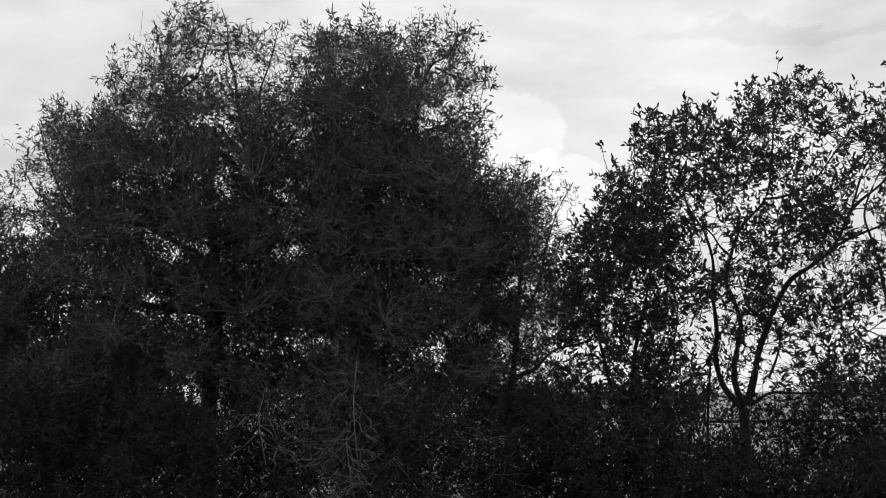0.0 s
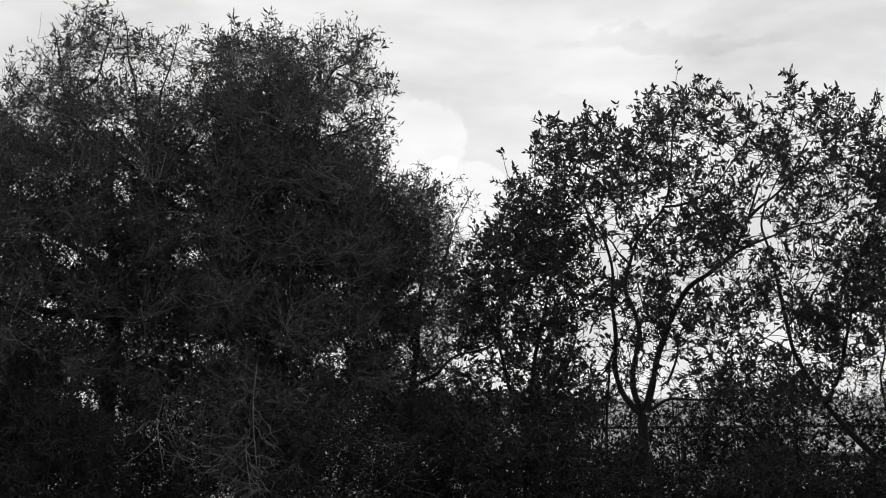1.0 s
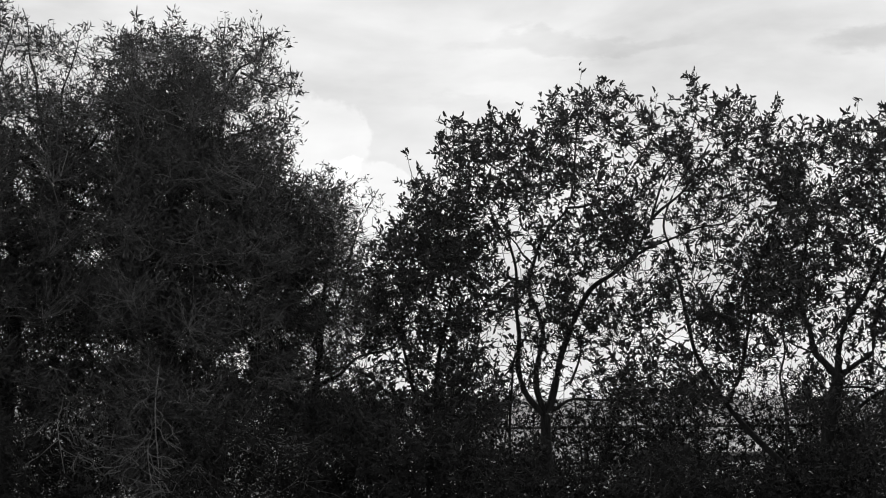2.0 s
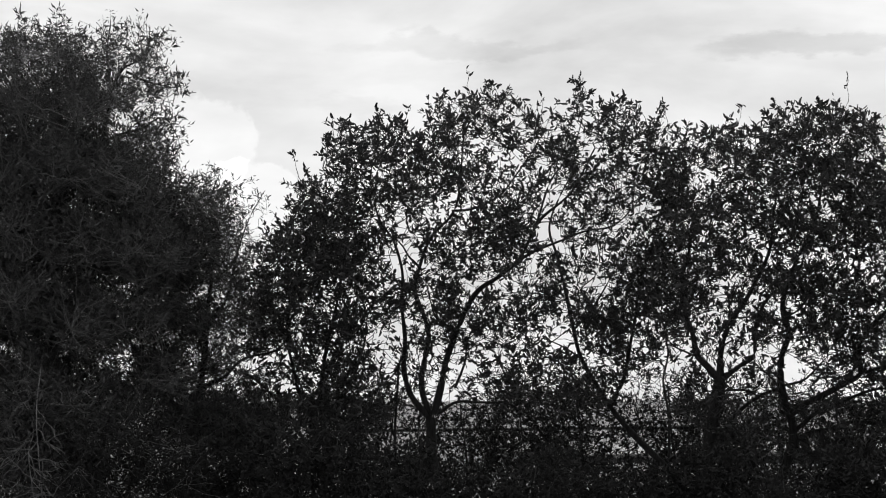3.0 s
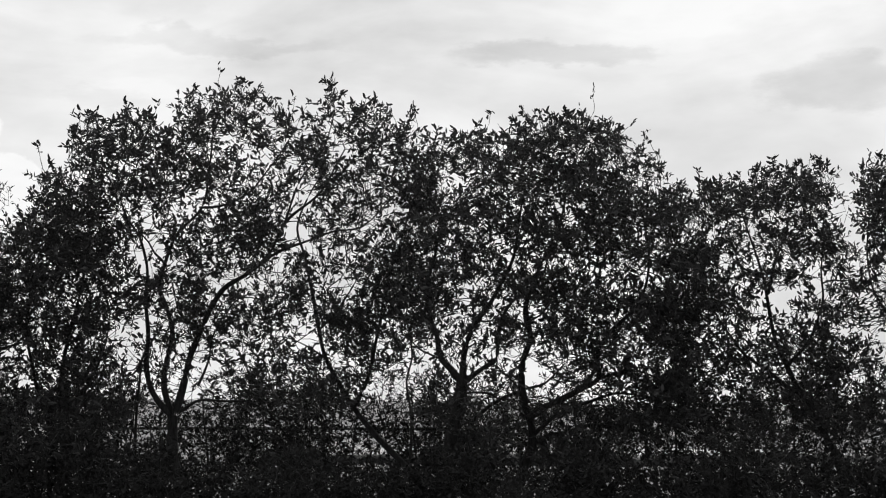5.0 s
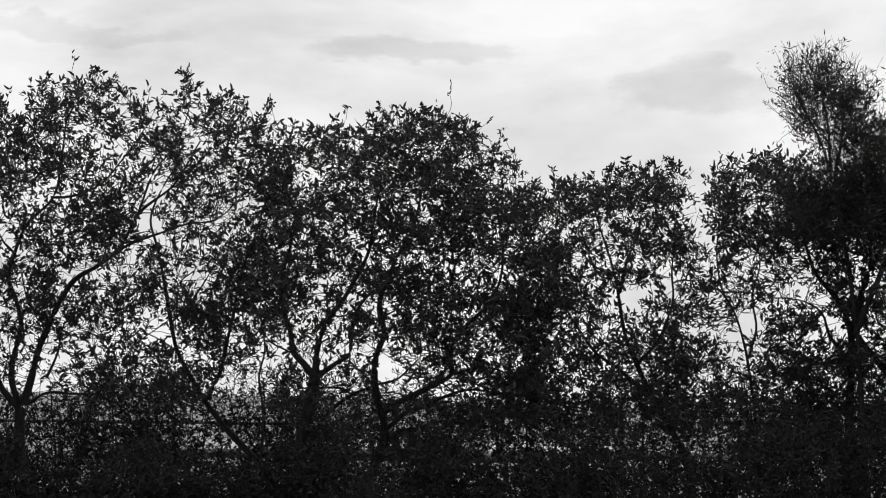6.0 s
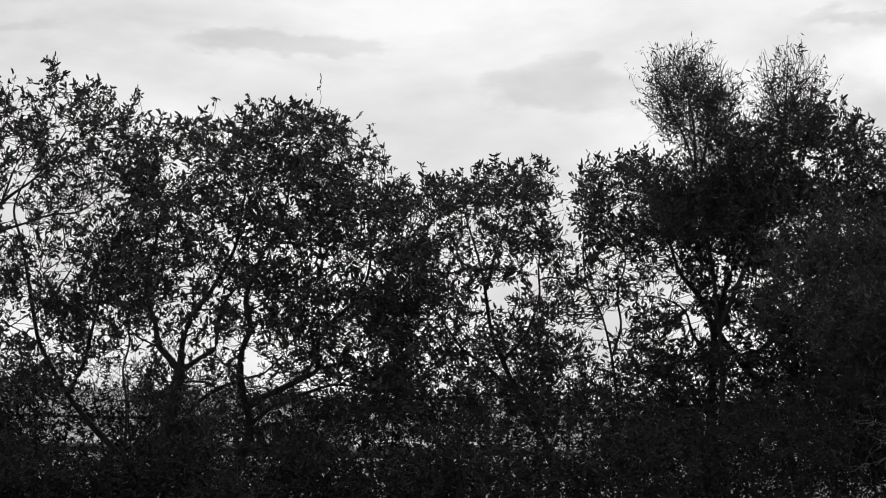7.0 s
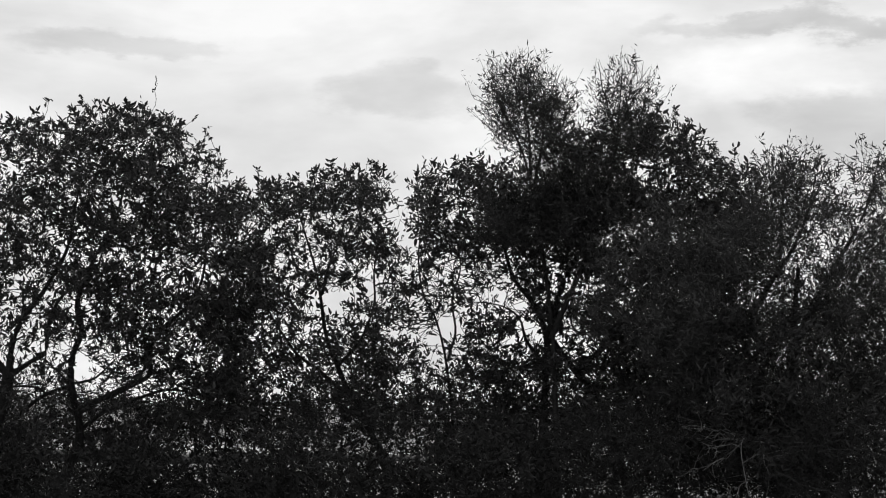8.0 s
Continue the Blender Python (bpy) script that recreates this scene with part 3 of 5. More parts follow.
tree("tree", "spreading broad-leaved tree with crooked thick limbs", "tree", HEDGE, 17.6,
     [stem(0.085, 0.055, (2.01, -5.43, 0.0), (2.46, -1.67, 0.0), (2.81, -0.37, 0.0), (2.97, 0.55, 0.0), (3.10, 1.28, 0.0)),
      stem(0.036, 0.007, (3.08, 1.25, 0.0), (2.74, 1.70, 0.0), (2.47, 1.98, 0.1), (2.30, 2.59, 0.1), (2.11, 3.12, 0.2), (2.04, 4.08, 0.2), (2.22, 5.31, 0.3), (2.58, 6.36, 0.3)),
      stem(0.036, 0.007, (3.12, 1.25, 0.0), (3.12, 1.89, 0.0), (3.16, 2.42, -0.1), (3.58, 3.24, -0.1), (3.97, 3.64, -0.1), (4.50, 4.77, -0.1), (4.86, 6.17, -0.2), (5.05, 7.56, -0.2)),
      stem(0.026, 0.006, (3.15, 1.25, 0.0), (3.75, 1.72, 0.0), (4.10, 1.98, -0.1), (4.17, 2.67, -0.1), (4.67, 3.72, -0.2), (5.55, 4.59, -0.2), (5.91, 5.81, -0.3)),
      stem(0.07, 0.007, (4.60, -5.59, 0.2), (4.98, -1.49, 0.2), (5.26, -0.63, 0.2), (5.20, -0.02, 0.2), (4.96, 0.67, 0.2), (4.86, 1.28, 0.2), (4.97, 1.97, 0.3), (5.22, 2.58, 0.3), (5.10, 3.37, 0.3), (5.47, 4.76, 0.3), (6.09, 6.16, 0.3), (6.46, 7.89, 0.3)),
      stem(0.034, 0.008, (2.63, -1.84, 0.4), (3.07, -0.54, 0.4), (3.74, 0.27, 0.3), (4.30, 0.76, 0.3), (4.86, 1.07, 0.3), (5.69, 1.28, 0.2), (6.22, 1.80, 0.2)),
      stem(0.016, 0.009, (2.38, 0.55, 0.3), (2.91, 0.72, 0.3), (3.47, 0.97, 0.3), (3.95, 0.93, 0.3), (4.27, 0.72, 0.3)),
      stem(0.036, 0.007, (5.13, 0.15, 0.1), (5.51, 0.44, 0.1), (6.07, 0.75, 0.0), (6.73, 1.10, 0.0), (7.32, 1.41, 0.0), (7.29, 1.96, -0.1), (7.70, 2.74, -0.1), (8.49, 3.69, -0.1), (8.85, 5.08, -0.2), (8.70, 6.47, -0.2)),
      stem(0.03, 0.008, (5.23, -0.63, 0.2), (5.85, -0.32, 0.3), (6.55, -0.20, 0.4), (7.41, -0.03, 0.4), (8.27, -0.15, 0.5), (9.28, -0.63, 0.6)),
      stem(0.024, 0.006, (5.23, -0.37, 0.2), (6.00, 0.27, 0.2), (6.73, 0.58, 0.3), (7.68, 0.87, 0.3), (8.79, 0.84, 0.4), (9.81, 0.40, 0.4)),
      stem(0.024, 0.007, (1.67, -4.24, 0.4), (1.50, -0.80, 0.4), (1.44, 0.59, 0.4), (1.37, 1.28, 0.4), (1.55, 2.07, 0.4), (1.43, 2.86, 0.4)),
      stem(0.012, 0.004, (2.47, 1.98, 0.1), (1.86, 2.24, 0.2), (1.34, 2.68, 0.2)),
      stem(0.014, 0.004, (7.32, 1.41, 0.0), (8.12, 1.61, 0.1), (9.14, 1.44, 0.1), (9.99, 1.09, 0.2)),
      stem(0.012, 0.005, (4.86, 1.10, 0.2), (4.31, 1.63, 0.2), (4.13, 1.80, 0.2))],
     [(6.3, 9.0, 0.9, 0.7, 1.1), (5.2, 8.8, 0.9, 0.7, 1), (7.3, 8.8, 0.8, 0.7, 1), (4.0, 8.1, 0.9, 0.8, 0.94), (8.2, 8.0, 0.7, 0.8, 0.94),
      (9.0, 7.8, 0.4, 0.5, 0.87), (6.6, 7.7, 1.2, 0.9, 1.2), (5.0, 7.6, 1.1, 0.9, 1.1), (7.8, 6.8, 1.1, 0.9, 1.2), (3.6, 6.7, 1.1, 0.9, 1.1),
      (9.2, 6.6, 0.8, 0.7, 1), (2.4, 6.2, 0.9, 0.9, 0.94), (5.2, 6.0, 1.3, 0.9, 1.2)],
     4300, 13,
     body=[(6.8, 5.8, 1.3, 0.9, 1.2), (8.5, 5.4, 1.2, 0.9, 1.2), (3.5, 5.1, 1.1, 0.9, 1.1), (10.2, 4.7, 0.8, 0.9, 1.2), (2.0, 4.4, 0.9, 0.9, 1),
           (5.2, 4.4, 1.3, 0.9, 1.2), (6.9, 4.0, 1.3, 0.9, 1.2), (8.8, 3.7, 1.2, 1.0, 1.3), (3.4, 3.5, 0.9, 0.7, 0.87), (1.9, 3.2, 0.8, 0.7, 0.87),
           (4.7, 2.9, 0.7, 0.7, 0.87), (5.9, 2.7, 1.2, 0.8, 1.1), (7.6, 2.5, 1.1, 0.9, 1.2)],
     skirt=[(9.5, 2.3, 1.0, 1.0, 1.3), (3.3, 2.3, 1.1, 0.8, 0.66), (6.4, 1.6, 0.8, 0.4, 0.87), (8.1, 1.4, 1.1, 0.6, 1), (2.4, 1.3, 0.6, 0.5, 0.49),
            (4.1, 1.3, 0.9, 0.8, 0.66), (9.7, 0.8, 1.0, 0.9, 1.2), (2.7, 0.6, 1.1, 0.8, 0.74), (5.9, 0.6, 1.1, 0.8, 0.81), (8.3, 0.2, 1.1, 0.7, 1),
            (3.9, -0.5, 1.1, 0.8, 1), (6.7, -0.8, 1.3, 0.7, 1.2)],
     gaps=[(3.3, 1.7, 0.5, 0.3), (3.7, 2.1, 0.4, 0.2), (4.4, 1.2, 0.3, 0.3), (5.6, 0.8, 0.5, 0.3), (3.9, 0.7, 0.5, 0.3), (2.7, 1.1, 0.4, 0.2),
           (2.9, 3.3, 0.4, 0.2), (3.7, 2.8, 0.2, 0.3), (1.8, 1.1, 0.5, 0.4), (6.5, 0.1, 0.6, 0.3), (8.0, 0.9, 0.5, 0.2), (3.0, 4.2, 0.2, 0.2),
           (3.5, 4.6, 0.2, 0.2), (6.6, 8.6, 0.5, 0.2), (8.4, 7.8, 0.2, 0.2), (4.9, 5.9, 0.2, 0.2), (5.2, 1.6, 0.3, 0.2)],
     tips=[(4.9, 9.1), (5.2, 9.4), (5.8, 9.6), (6.4, 9.6), (7.2, 10.3), (6.8, 9.7), (7.6, 9.3), (8.1, 8.9), (8.8, 8.9), (9.3, 8.0), (8.9, 8.1),
           (8.5, 8.5), (4.4, 9.0), (3.9, 8.6), (9.9, 7.4), (9.1, 7.1)],
     boughs=90, bough_size=0.011, crown_label="dense crown of small tufted leaves", **TUFTED)

tree("tree", "low broad-leaved tree with thin rising stems", "tree", HEDGE, 18.4,
     [stem(0.06, 0.007, (15.16, -5.62, 0.0), (14.33, -0.84, 0.0), (13.82, 0.28, 0.0), (13.42, 1.14, 0.0), (13.08, 1.83, 0.0), (12.68, 2.61, 0.1), (12.49, 3.48, 0.1), (12.32, 4.53, 0.1), (12.03, 5.57, 0.1), (11.74, 6.44, 0.1)),
      stem(0.022, 0.006, (12.44, 3.83, 0.0), (12.75, 4.89, 0.1), (12.96, 5.59, 0.1), (13.32, 6.65, 0.2), (13.66, 7.36, 0.2)),
      stem(0.024, 0.006, (13.56, 0.88, 0.0), (12.93, 1.22, 0.0), (12.39, 1.73, 0.0), (11.68, 2.24, 0.1), (10.95, 3.27, 0.1), (10.74, 4.66, 0.1)),
      stem(0.02, 0.005, (13.08, 1.83, 0.1), (13.77, 2.63, 0.1), (14.09, 3.69, 0.0), (14.15, 5.09, -0.1), (14.21, 6.32, -0.1)),
      stem(0.014, 0.004, (12.32, 4.53, 0.0), (11.61, 4.86, 0.1), (11.15, 5.72, 0.2))],
     [(12.9, 7.1, 0.9, 0.8, 1.1), (13.9, 7.1, 0.7, 0.9, 1), (11.9, 7.0, 0.7, 0.7, 0.94), (10.9, 6.8, 0.9, 0.8, 1.1), (9.6, 6.5, 0.8, 0.7, 0.94),
      (13.0, 5.9, 0.9, 0.8, 1), (14.1, 5.8, 0.6, 0.9, 0.87), (11.4, 5.7, 0.8, 0.7, 0.87), (10.2, 5.3, 0.9, 0.9, 1.1)],
     2700, 14,
     body=[(14.5, 5.3, 0.6, 0.7, 0.74), (12.1, 4.7, 0.8, 0.7, 0.66), (13.2, 4.7, 0.7, 0.6, 0.74), (14.8, 4.2, 0.7, 0.9, 0.74),
           (10.8, 4.1, 0.9, 0.9, 1.1), (11.7, 3.3, 0.8, 0.8, 1), (13.8, 3.2, 0.9, 0.7, 1), (9.9, 3.1, 1.1, 1.0, 1.2), (13.1, 2.5, 0.8, 0.6, 0.87)],
     skirt=[(12.4, 2.3, 0.9, 0.7, 0.87), (14.1, 2.1, 0.9, 0.8, 1.1), (15.0, 2.0, 0.8, 0.9, 0.87), (11.0, 1.9, 1.1, 0.9, 1.1),
            (12.4, 1.2, 0.9, 0.6, 0.94), (9.8, 1.0, 1.1, 0.9, 1.2), (13.8, 0.9, 1.1, 0.7, 1.1), (14.7, 0.4, 1.3, 0.8, 1), (11.7, 0.1, 1.5, 0.8, 1.1)],
     gaps=[(11.1, 6.1, 0.3, 0.2), (10.8, 5.4, 0.1, 0.3), (12.8, 3.1, 0.4, 0.2), (12.0, 2.8, 0.4, 0.2), (13.1, 1.5, 0.4, 0.3), (12.2, 2.5, 0.2, 0.1),
           (14.2, 4.8, 0.2, 0.2), (12.0, 5.2, 0.4, 0.2), (13.2, 6.4, 0.3, 0.2), (14.0, 4.0, 0.3, 0.2)],
     tips=[(9.8, 7.4), (10.6, 7.4), (10.9, 7.5), (11.4, 7.3), (12.0, 7.6), (12.7, 7.9), (13.2, 7.7), (14.1, 8.0), (14.6, 7.1), (13.7, 7.5),
           (9.4, 7.1), (14.9, 6.8)],
     boughs=70, bough_size=0.010, **TUFTED)

tree("tree", "broad-leaved tree with a dark rounded crown", "tree", HEDGE, 18.2,
     [stem(0.085, 0.008, (19.66, -5.70, 0.0), (19.49, 0.64, 0.0), (19.52, 1.95, 0.0), (19.41, 3.09, 0.0), (19.01, 3.95, 0.1), (18.51, 4.56, 0.1), (18.10, 5.69, 0.1), (17.38, 6.91, 0.1)),
      stem(0.05, 0.03, (22.21, -2.41, 0.2), (21.14, 0.81, 0.2), (20.47, 1.71, 0.1), (19.81, 2.53, 0.0), (19.51, 2.91, 0.0)),
      stem(0.036, 0.007, (19.48, 2.74, 0.0), (19.80, 3.79, 0.0), (20.14, 4.67, 0.0), (20.43, 5.46, 0.1), (21.08, 6.61, 0.1), (21.59, 8.35, 0.1)),
      stem(0.034, 0.007, (20.47, 1.71, 0.1), (21.47, 2.77, 0.1), (22.67, 4.18, 0.2), (23.53, 5.92, 0.2), (24.04, 7.66, 0.2)),
      stem(0.026, 0.006, (16.78, -4.24, 0.2), (16.59, -0.10, 0.2), (16.51, 1.11, 0.2), (16.40, 2.25, 0.2), (16.07, 3.29, 0.2), (15.63, 4.07, 0.2), (15.47, 4.95, 0.2), (15.54, 6.18, 0.2)),
      stem(0.014, 0.005, (16.44, 1.99, 0.2), (16.66, 2.86, 0.2), (16.55, 3.74, 0.1), (16.80, 4.80, 0.0), (16.51, 6.19, 0.0)),
      stem(0.022, 0.005, (19.46, 1.69, 0.0), (18.94, 2.64, -0.1), (18.58, 3.42, -0.1), (17.96, 3.76, -0.2), (17.43, 3.84, -0.2)),
      stem(0.018, 0.005, (19.51, 3.44, 0.0), (19.56, 4.49, 0.1), (19.34, 5.36, 0.1), (19.41, 6.59, 0.2))],
     [(22.3, 9.1, 0.9, 0.9, 1), (23.2, 8.7, 0.9, 0.9, 1.1), (21.1, 8.5, 0.9, 0.9, 0.9), (24.2, 8.0, 0.8, 0.7, 1.3), (25.2, 7.7, 0.7, 0.7, 1.3),
      (17.0, 7.6, 0.7, 0.7, 1.1), (16.0, 7.4, 0.6, 0.7, 1.2), (17.7, 7.3, 0.9, 0.9, 1.3), (21.4, 7.1, 1.3, 1.0, 1.5), (20.0, 7.0, 1.1, 1.1, 1.8),
      (23.2, 7.0, 1.3, 0.9, 1.5), (24.9, 6.5, 1.3, 0.9, 1.7), (15.8, 6.4, 0.7, 0.9, 1)],
     6600, 15,
     body=[(18.6, 6.4, 1.1, 1.1, 1.8), (17.0, 5.8, 1.1, 0.9, 1.3), (20.7, 5.4, 1.1, 0.9, 1.6), (22.5, 5.2, 1.3, 1.1, 1.6),
           (15.8, 5.1, 0.7, 0.9, 0.7), (24.4, 4.9, 1.3, 1.1, 1.7), (19.0, 4.8, 0.9, 0.8, 1.2), (17.6, 4.6, 0.8, 0.6, 0.8),
           (16.6, 4.1, 0.8, 0.7, 0.7), (19.7, 3.8, 0.9, 0.9, 1), (21.1, 3.5, 1.0, 0.9, 1.5), (15.5, 3.4, 0.8, 0.9, 0.5), (17.8, 3.2, 0.9, 0.8, 0.9)],
     skirt=[(22.7, 3.1, 1.3, 1.1, 1.6), (24.4, 2.8, 1.3, 1.1, 1.7), (21.8, 2.1, 1.1, 0.9, 1.5), (17.3, 2.0, 0.9, 0.9, 1), (20.3, 2.0, 0.7, 0.7, 0.9),
            (19.4, 2.0, 0.9, 0.9, 1.1), (18.3, 1.8, 0.9, 0.8, 1.1), (23.2, 1.1, 1.7, 1.1, 1.7), (20.8, 0.7, 1.3, 0.9, 1.5), (16.3, 0.6, 1.1, 0.8, 1),
            (18.4, 0.6, 1.3, 0.8, 1.3), (17.7, -0.4, 1.7, 0.8, 1.4)],
     gaps=[(15.6, 2.9, 0.4, 0.5), (15.2, 4.4, 0.2, 0.4), (16.9, 4.7, 0.4, 0.2), (19.1, 4.5, 0.2, 0.3), (19.0, 2.9, 0.2, 0.2), (19.9, 3.4, 0.1, 0.4),
           (17.5, 3.7, 0.4, 0.2), (17.1, 2.7, 0.2, 0.2), (20.5, 2.8, 0.2, 0.2), (22.5, 6.5, 0.3, 0.2), (22.1, 6.3, 0.2, 0.2), (17.8, 4.8, 0.2, 0.2)],
     tips=[(15.4, 7.8), (15.9, 8.2), (16.5, 7.8), (17.1, 8.3), (17.7, 8.0), (18.1, 8.2), (15.2, 7.0), (23.4, 9.8), (23.8, 9.5), (24.3, 9.3),
           (24.6, 8.7), (25.0, 8.3), (25.3, 8.6), (25.6, 8.2), (25.9, 7.9), (23.0, 10.0), (24.0, 8.7)],
     boughs=90, bough_size=0.011, crown_label="dark dense crown of small leaves", **TUFTED)

tree("tree", "dark dense young broad-leaved tree filling a gap", "tree", HEDGE, 17.8,
     [stem(0.05, 0.007, (-9.12, -5.86, 0.0), (-9.12, -1.09, 0.0), (-9.18, 0.64, 0.0), (-8.98, 2.38, 0.0), (-8.59, 4.46, 0.0), (-8.39, 6.03, 0.0)),
      stem(0.026, 0.006, (-9.16, -0.40, 0.0), (-9.87, 1.00, 0.0), (-10.19, 2.39, 0.1), (-10.17, 3.79, 0.1), (-10.32, 5.19, 0.1)),
      stem(0.02, 0.005, (-9.16, -0.05, 0.0), (-8.48, 0.98, 0.1), (-7.95, 2.02, 0.1), (-7.75, 3.40, 0.2)),
      stem(0.02, 0.005, (-9.55, -0.74, 0.0), (-10.57, 0.83, 0.0), (-11.43, 1.53, 0.1), (-12.30, 1.72, 0.1), (-12.83, 1.37, 0.1))],
     [(-8.9, 6.2, 0.8, 0.7, 1.1), (-9.8, 5.9, 0.8, 0.7, 1.1), (-10.5, 5.2, 0.7, 0.7, 1.1), (-8.4, 5.0, 0.8, 0.9, 1), (-9.3, 4.8, 1.2, 0.9, 1.4)],
     1750, 16,
     body=[(-11.0, 4.3, 0.6, 0.7, 1), (-10.2, 3.8, 1.2, 0.9, 1.4), (-8.8, 3.4, 0.9, 0.9, 1.3), (-10.9, 2.9, 0.9, 0.8, 1.2), (-9.7, 2.2, 1.1, 0.8, 1.1)],
     skirt=[(-8.5, 1.7, 0.8, 0.9, 1.1), (-10.9, 1.4, 0.9, 0.6, 0.81), (-9.7, 0.7, 1.3, 0.8, 1.2), (-8.3, 0.3, 1.1, 0.8, 1.1),
            (-11.3, -0.0, 1.1, 0.8, 1.2)],
     gaps=[(-10.4, 2.2, 0.4, 0.2), (-10.7, 1.2, 0.5, 0.3), (-9.9, 1.3, 0.4, 0.2), (-8.3, 2.3, 0.2, 0.1), (-7.8, 3.1, 0.2, 0.4), (-9.0, 4.1, 0.2, 0.1)],
     tips=[(-10.5, 5.8), (-10.1, 6.2), (-9.7, 6.4), (-10.8, 5.2), (-9.3, 6.7)],
     boughs=60, bough_size=0.010, crown_label="dark dense crown of small leaves", **TUFTED)

tree("tree", "dark bushy broad-leaved tree behind the willow", "tree", HEDGE, 18.8,
     [([(-27.0, -4.9, 0), (-27.0, 0.0, 0), (-26.8, 4.0, 0)], 0.06, 0.010), ([(-27.0, -0.6, 0), (-28.2, 2.0, 0.1), (-28.4, 4.0, 0.1)], 0.03, 0.008)],
     [(-27.0, 4.4, 1.6, 1.2, 1.0), (-28.2, 3.0, 1.5, 1.5, 1.0), (-26.2, 2.6, 1.5, 1.4, 1.0), (-27.4, 0.6, 2.2, 1.6, 1.2), (-24.8, 0.6, 1.8, 1.6, 1.1), (-24.6, 2.6, 1.2, 1.2, 0.8)],
     2300, 17, crown_label="dark dense crown of small leaves")

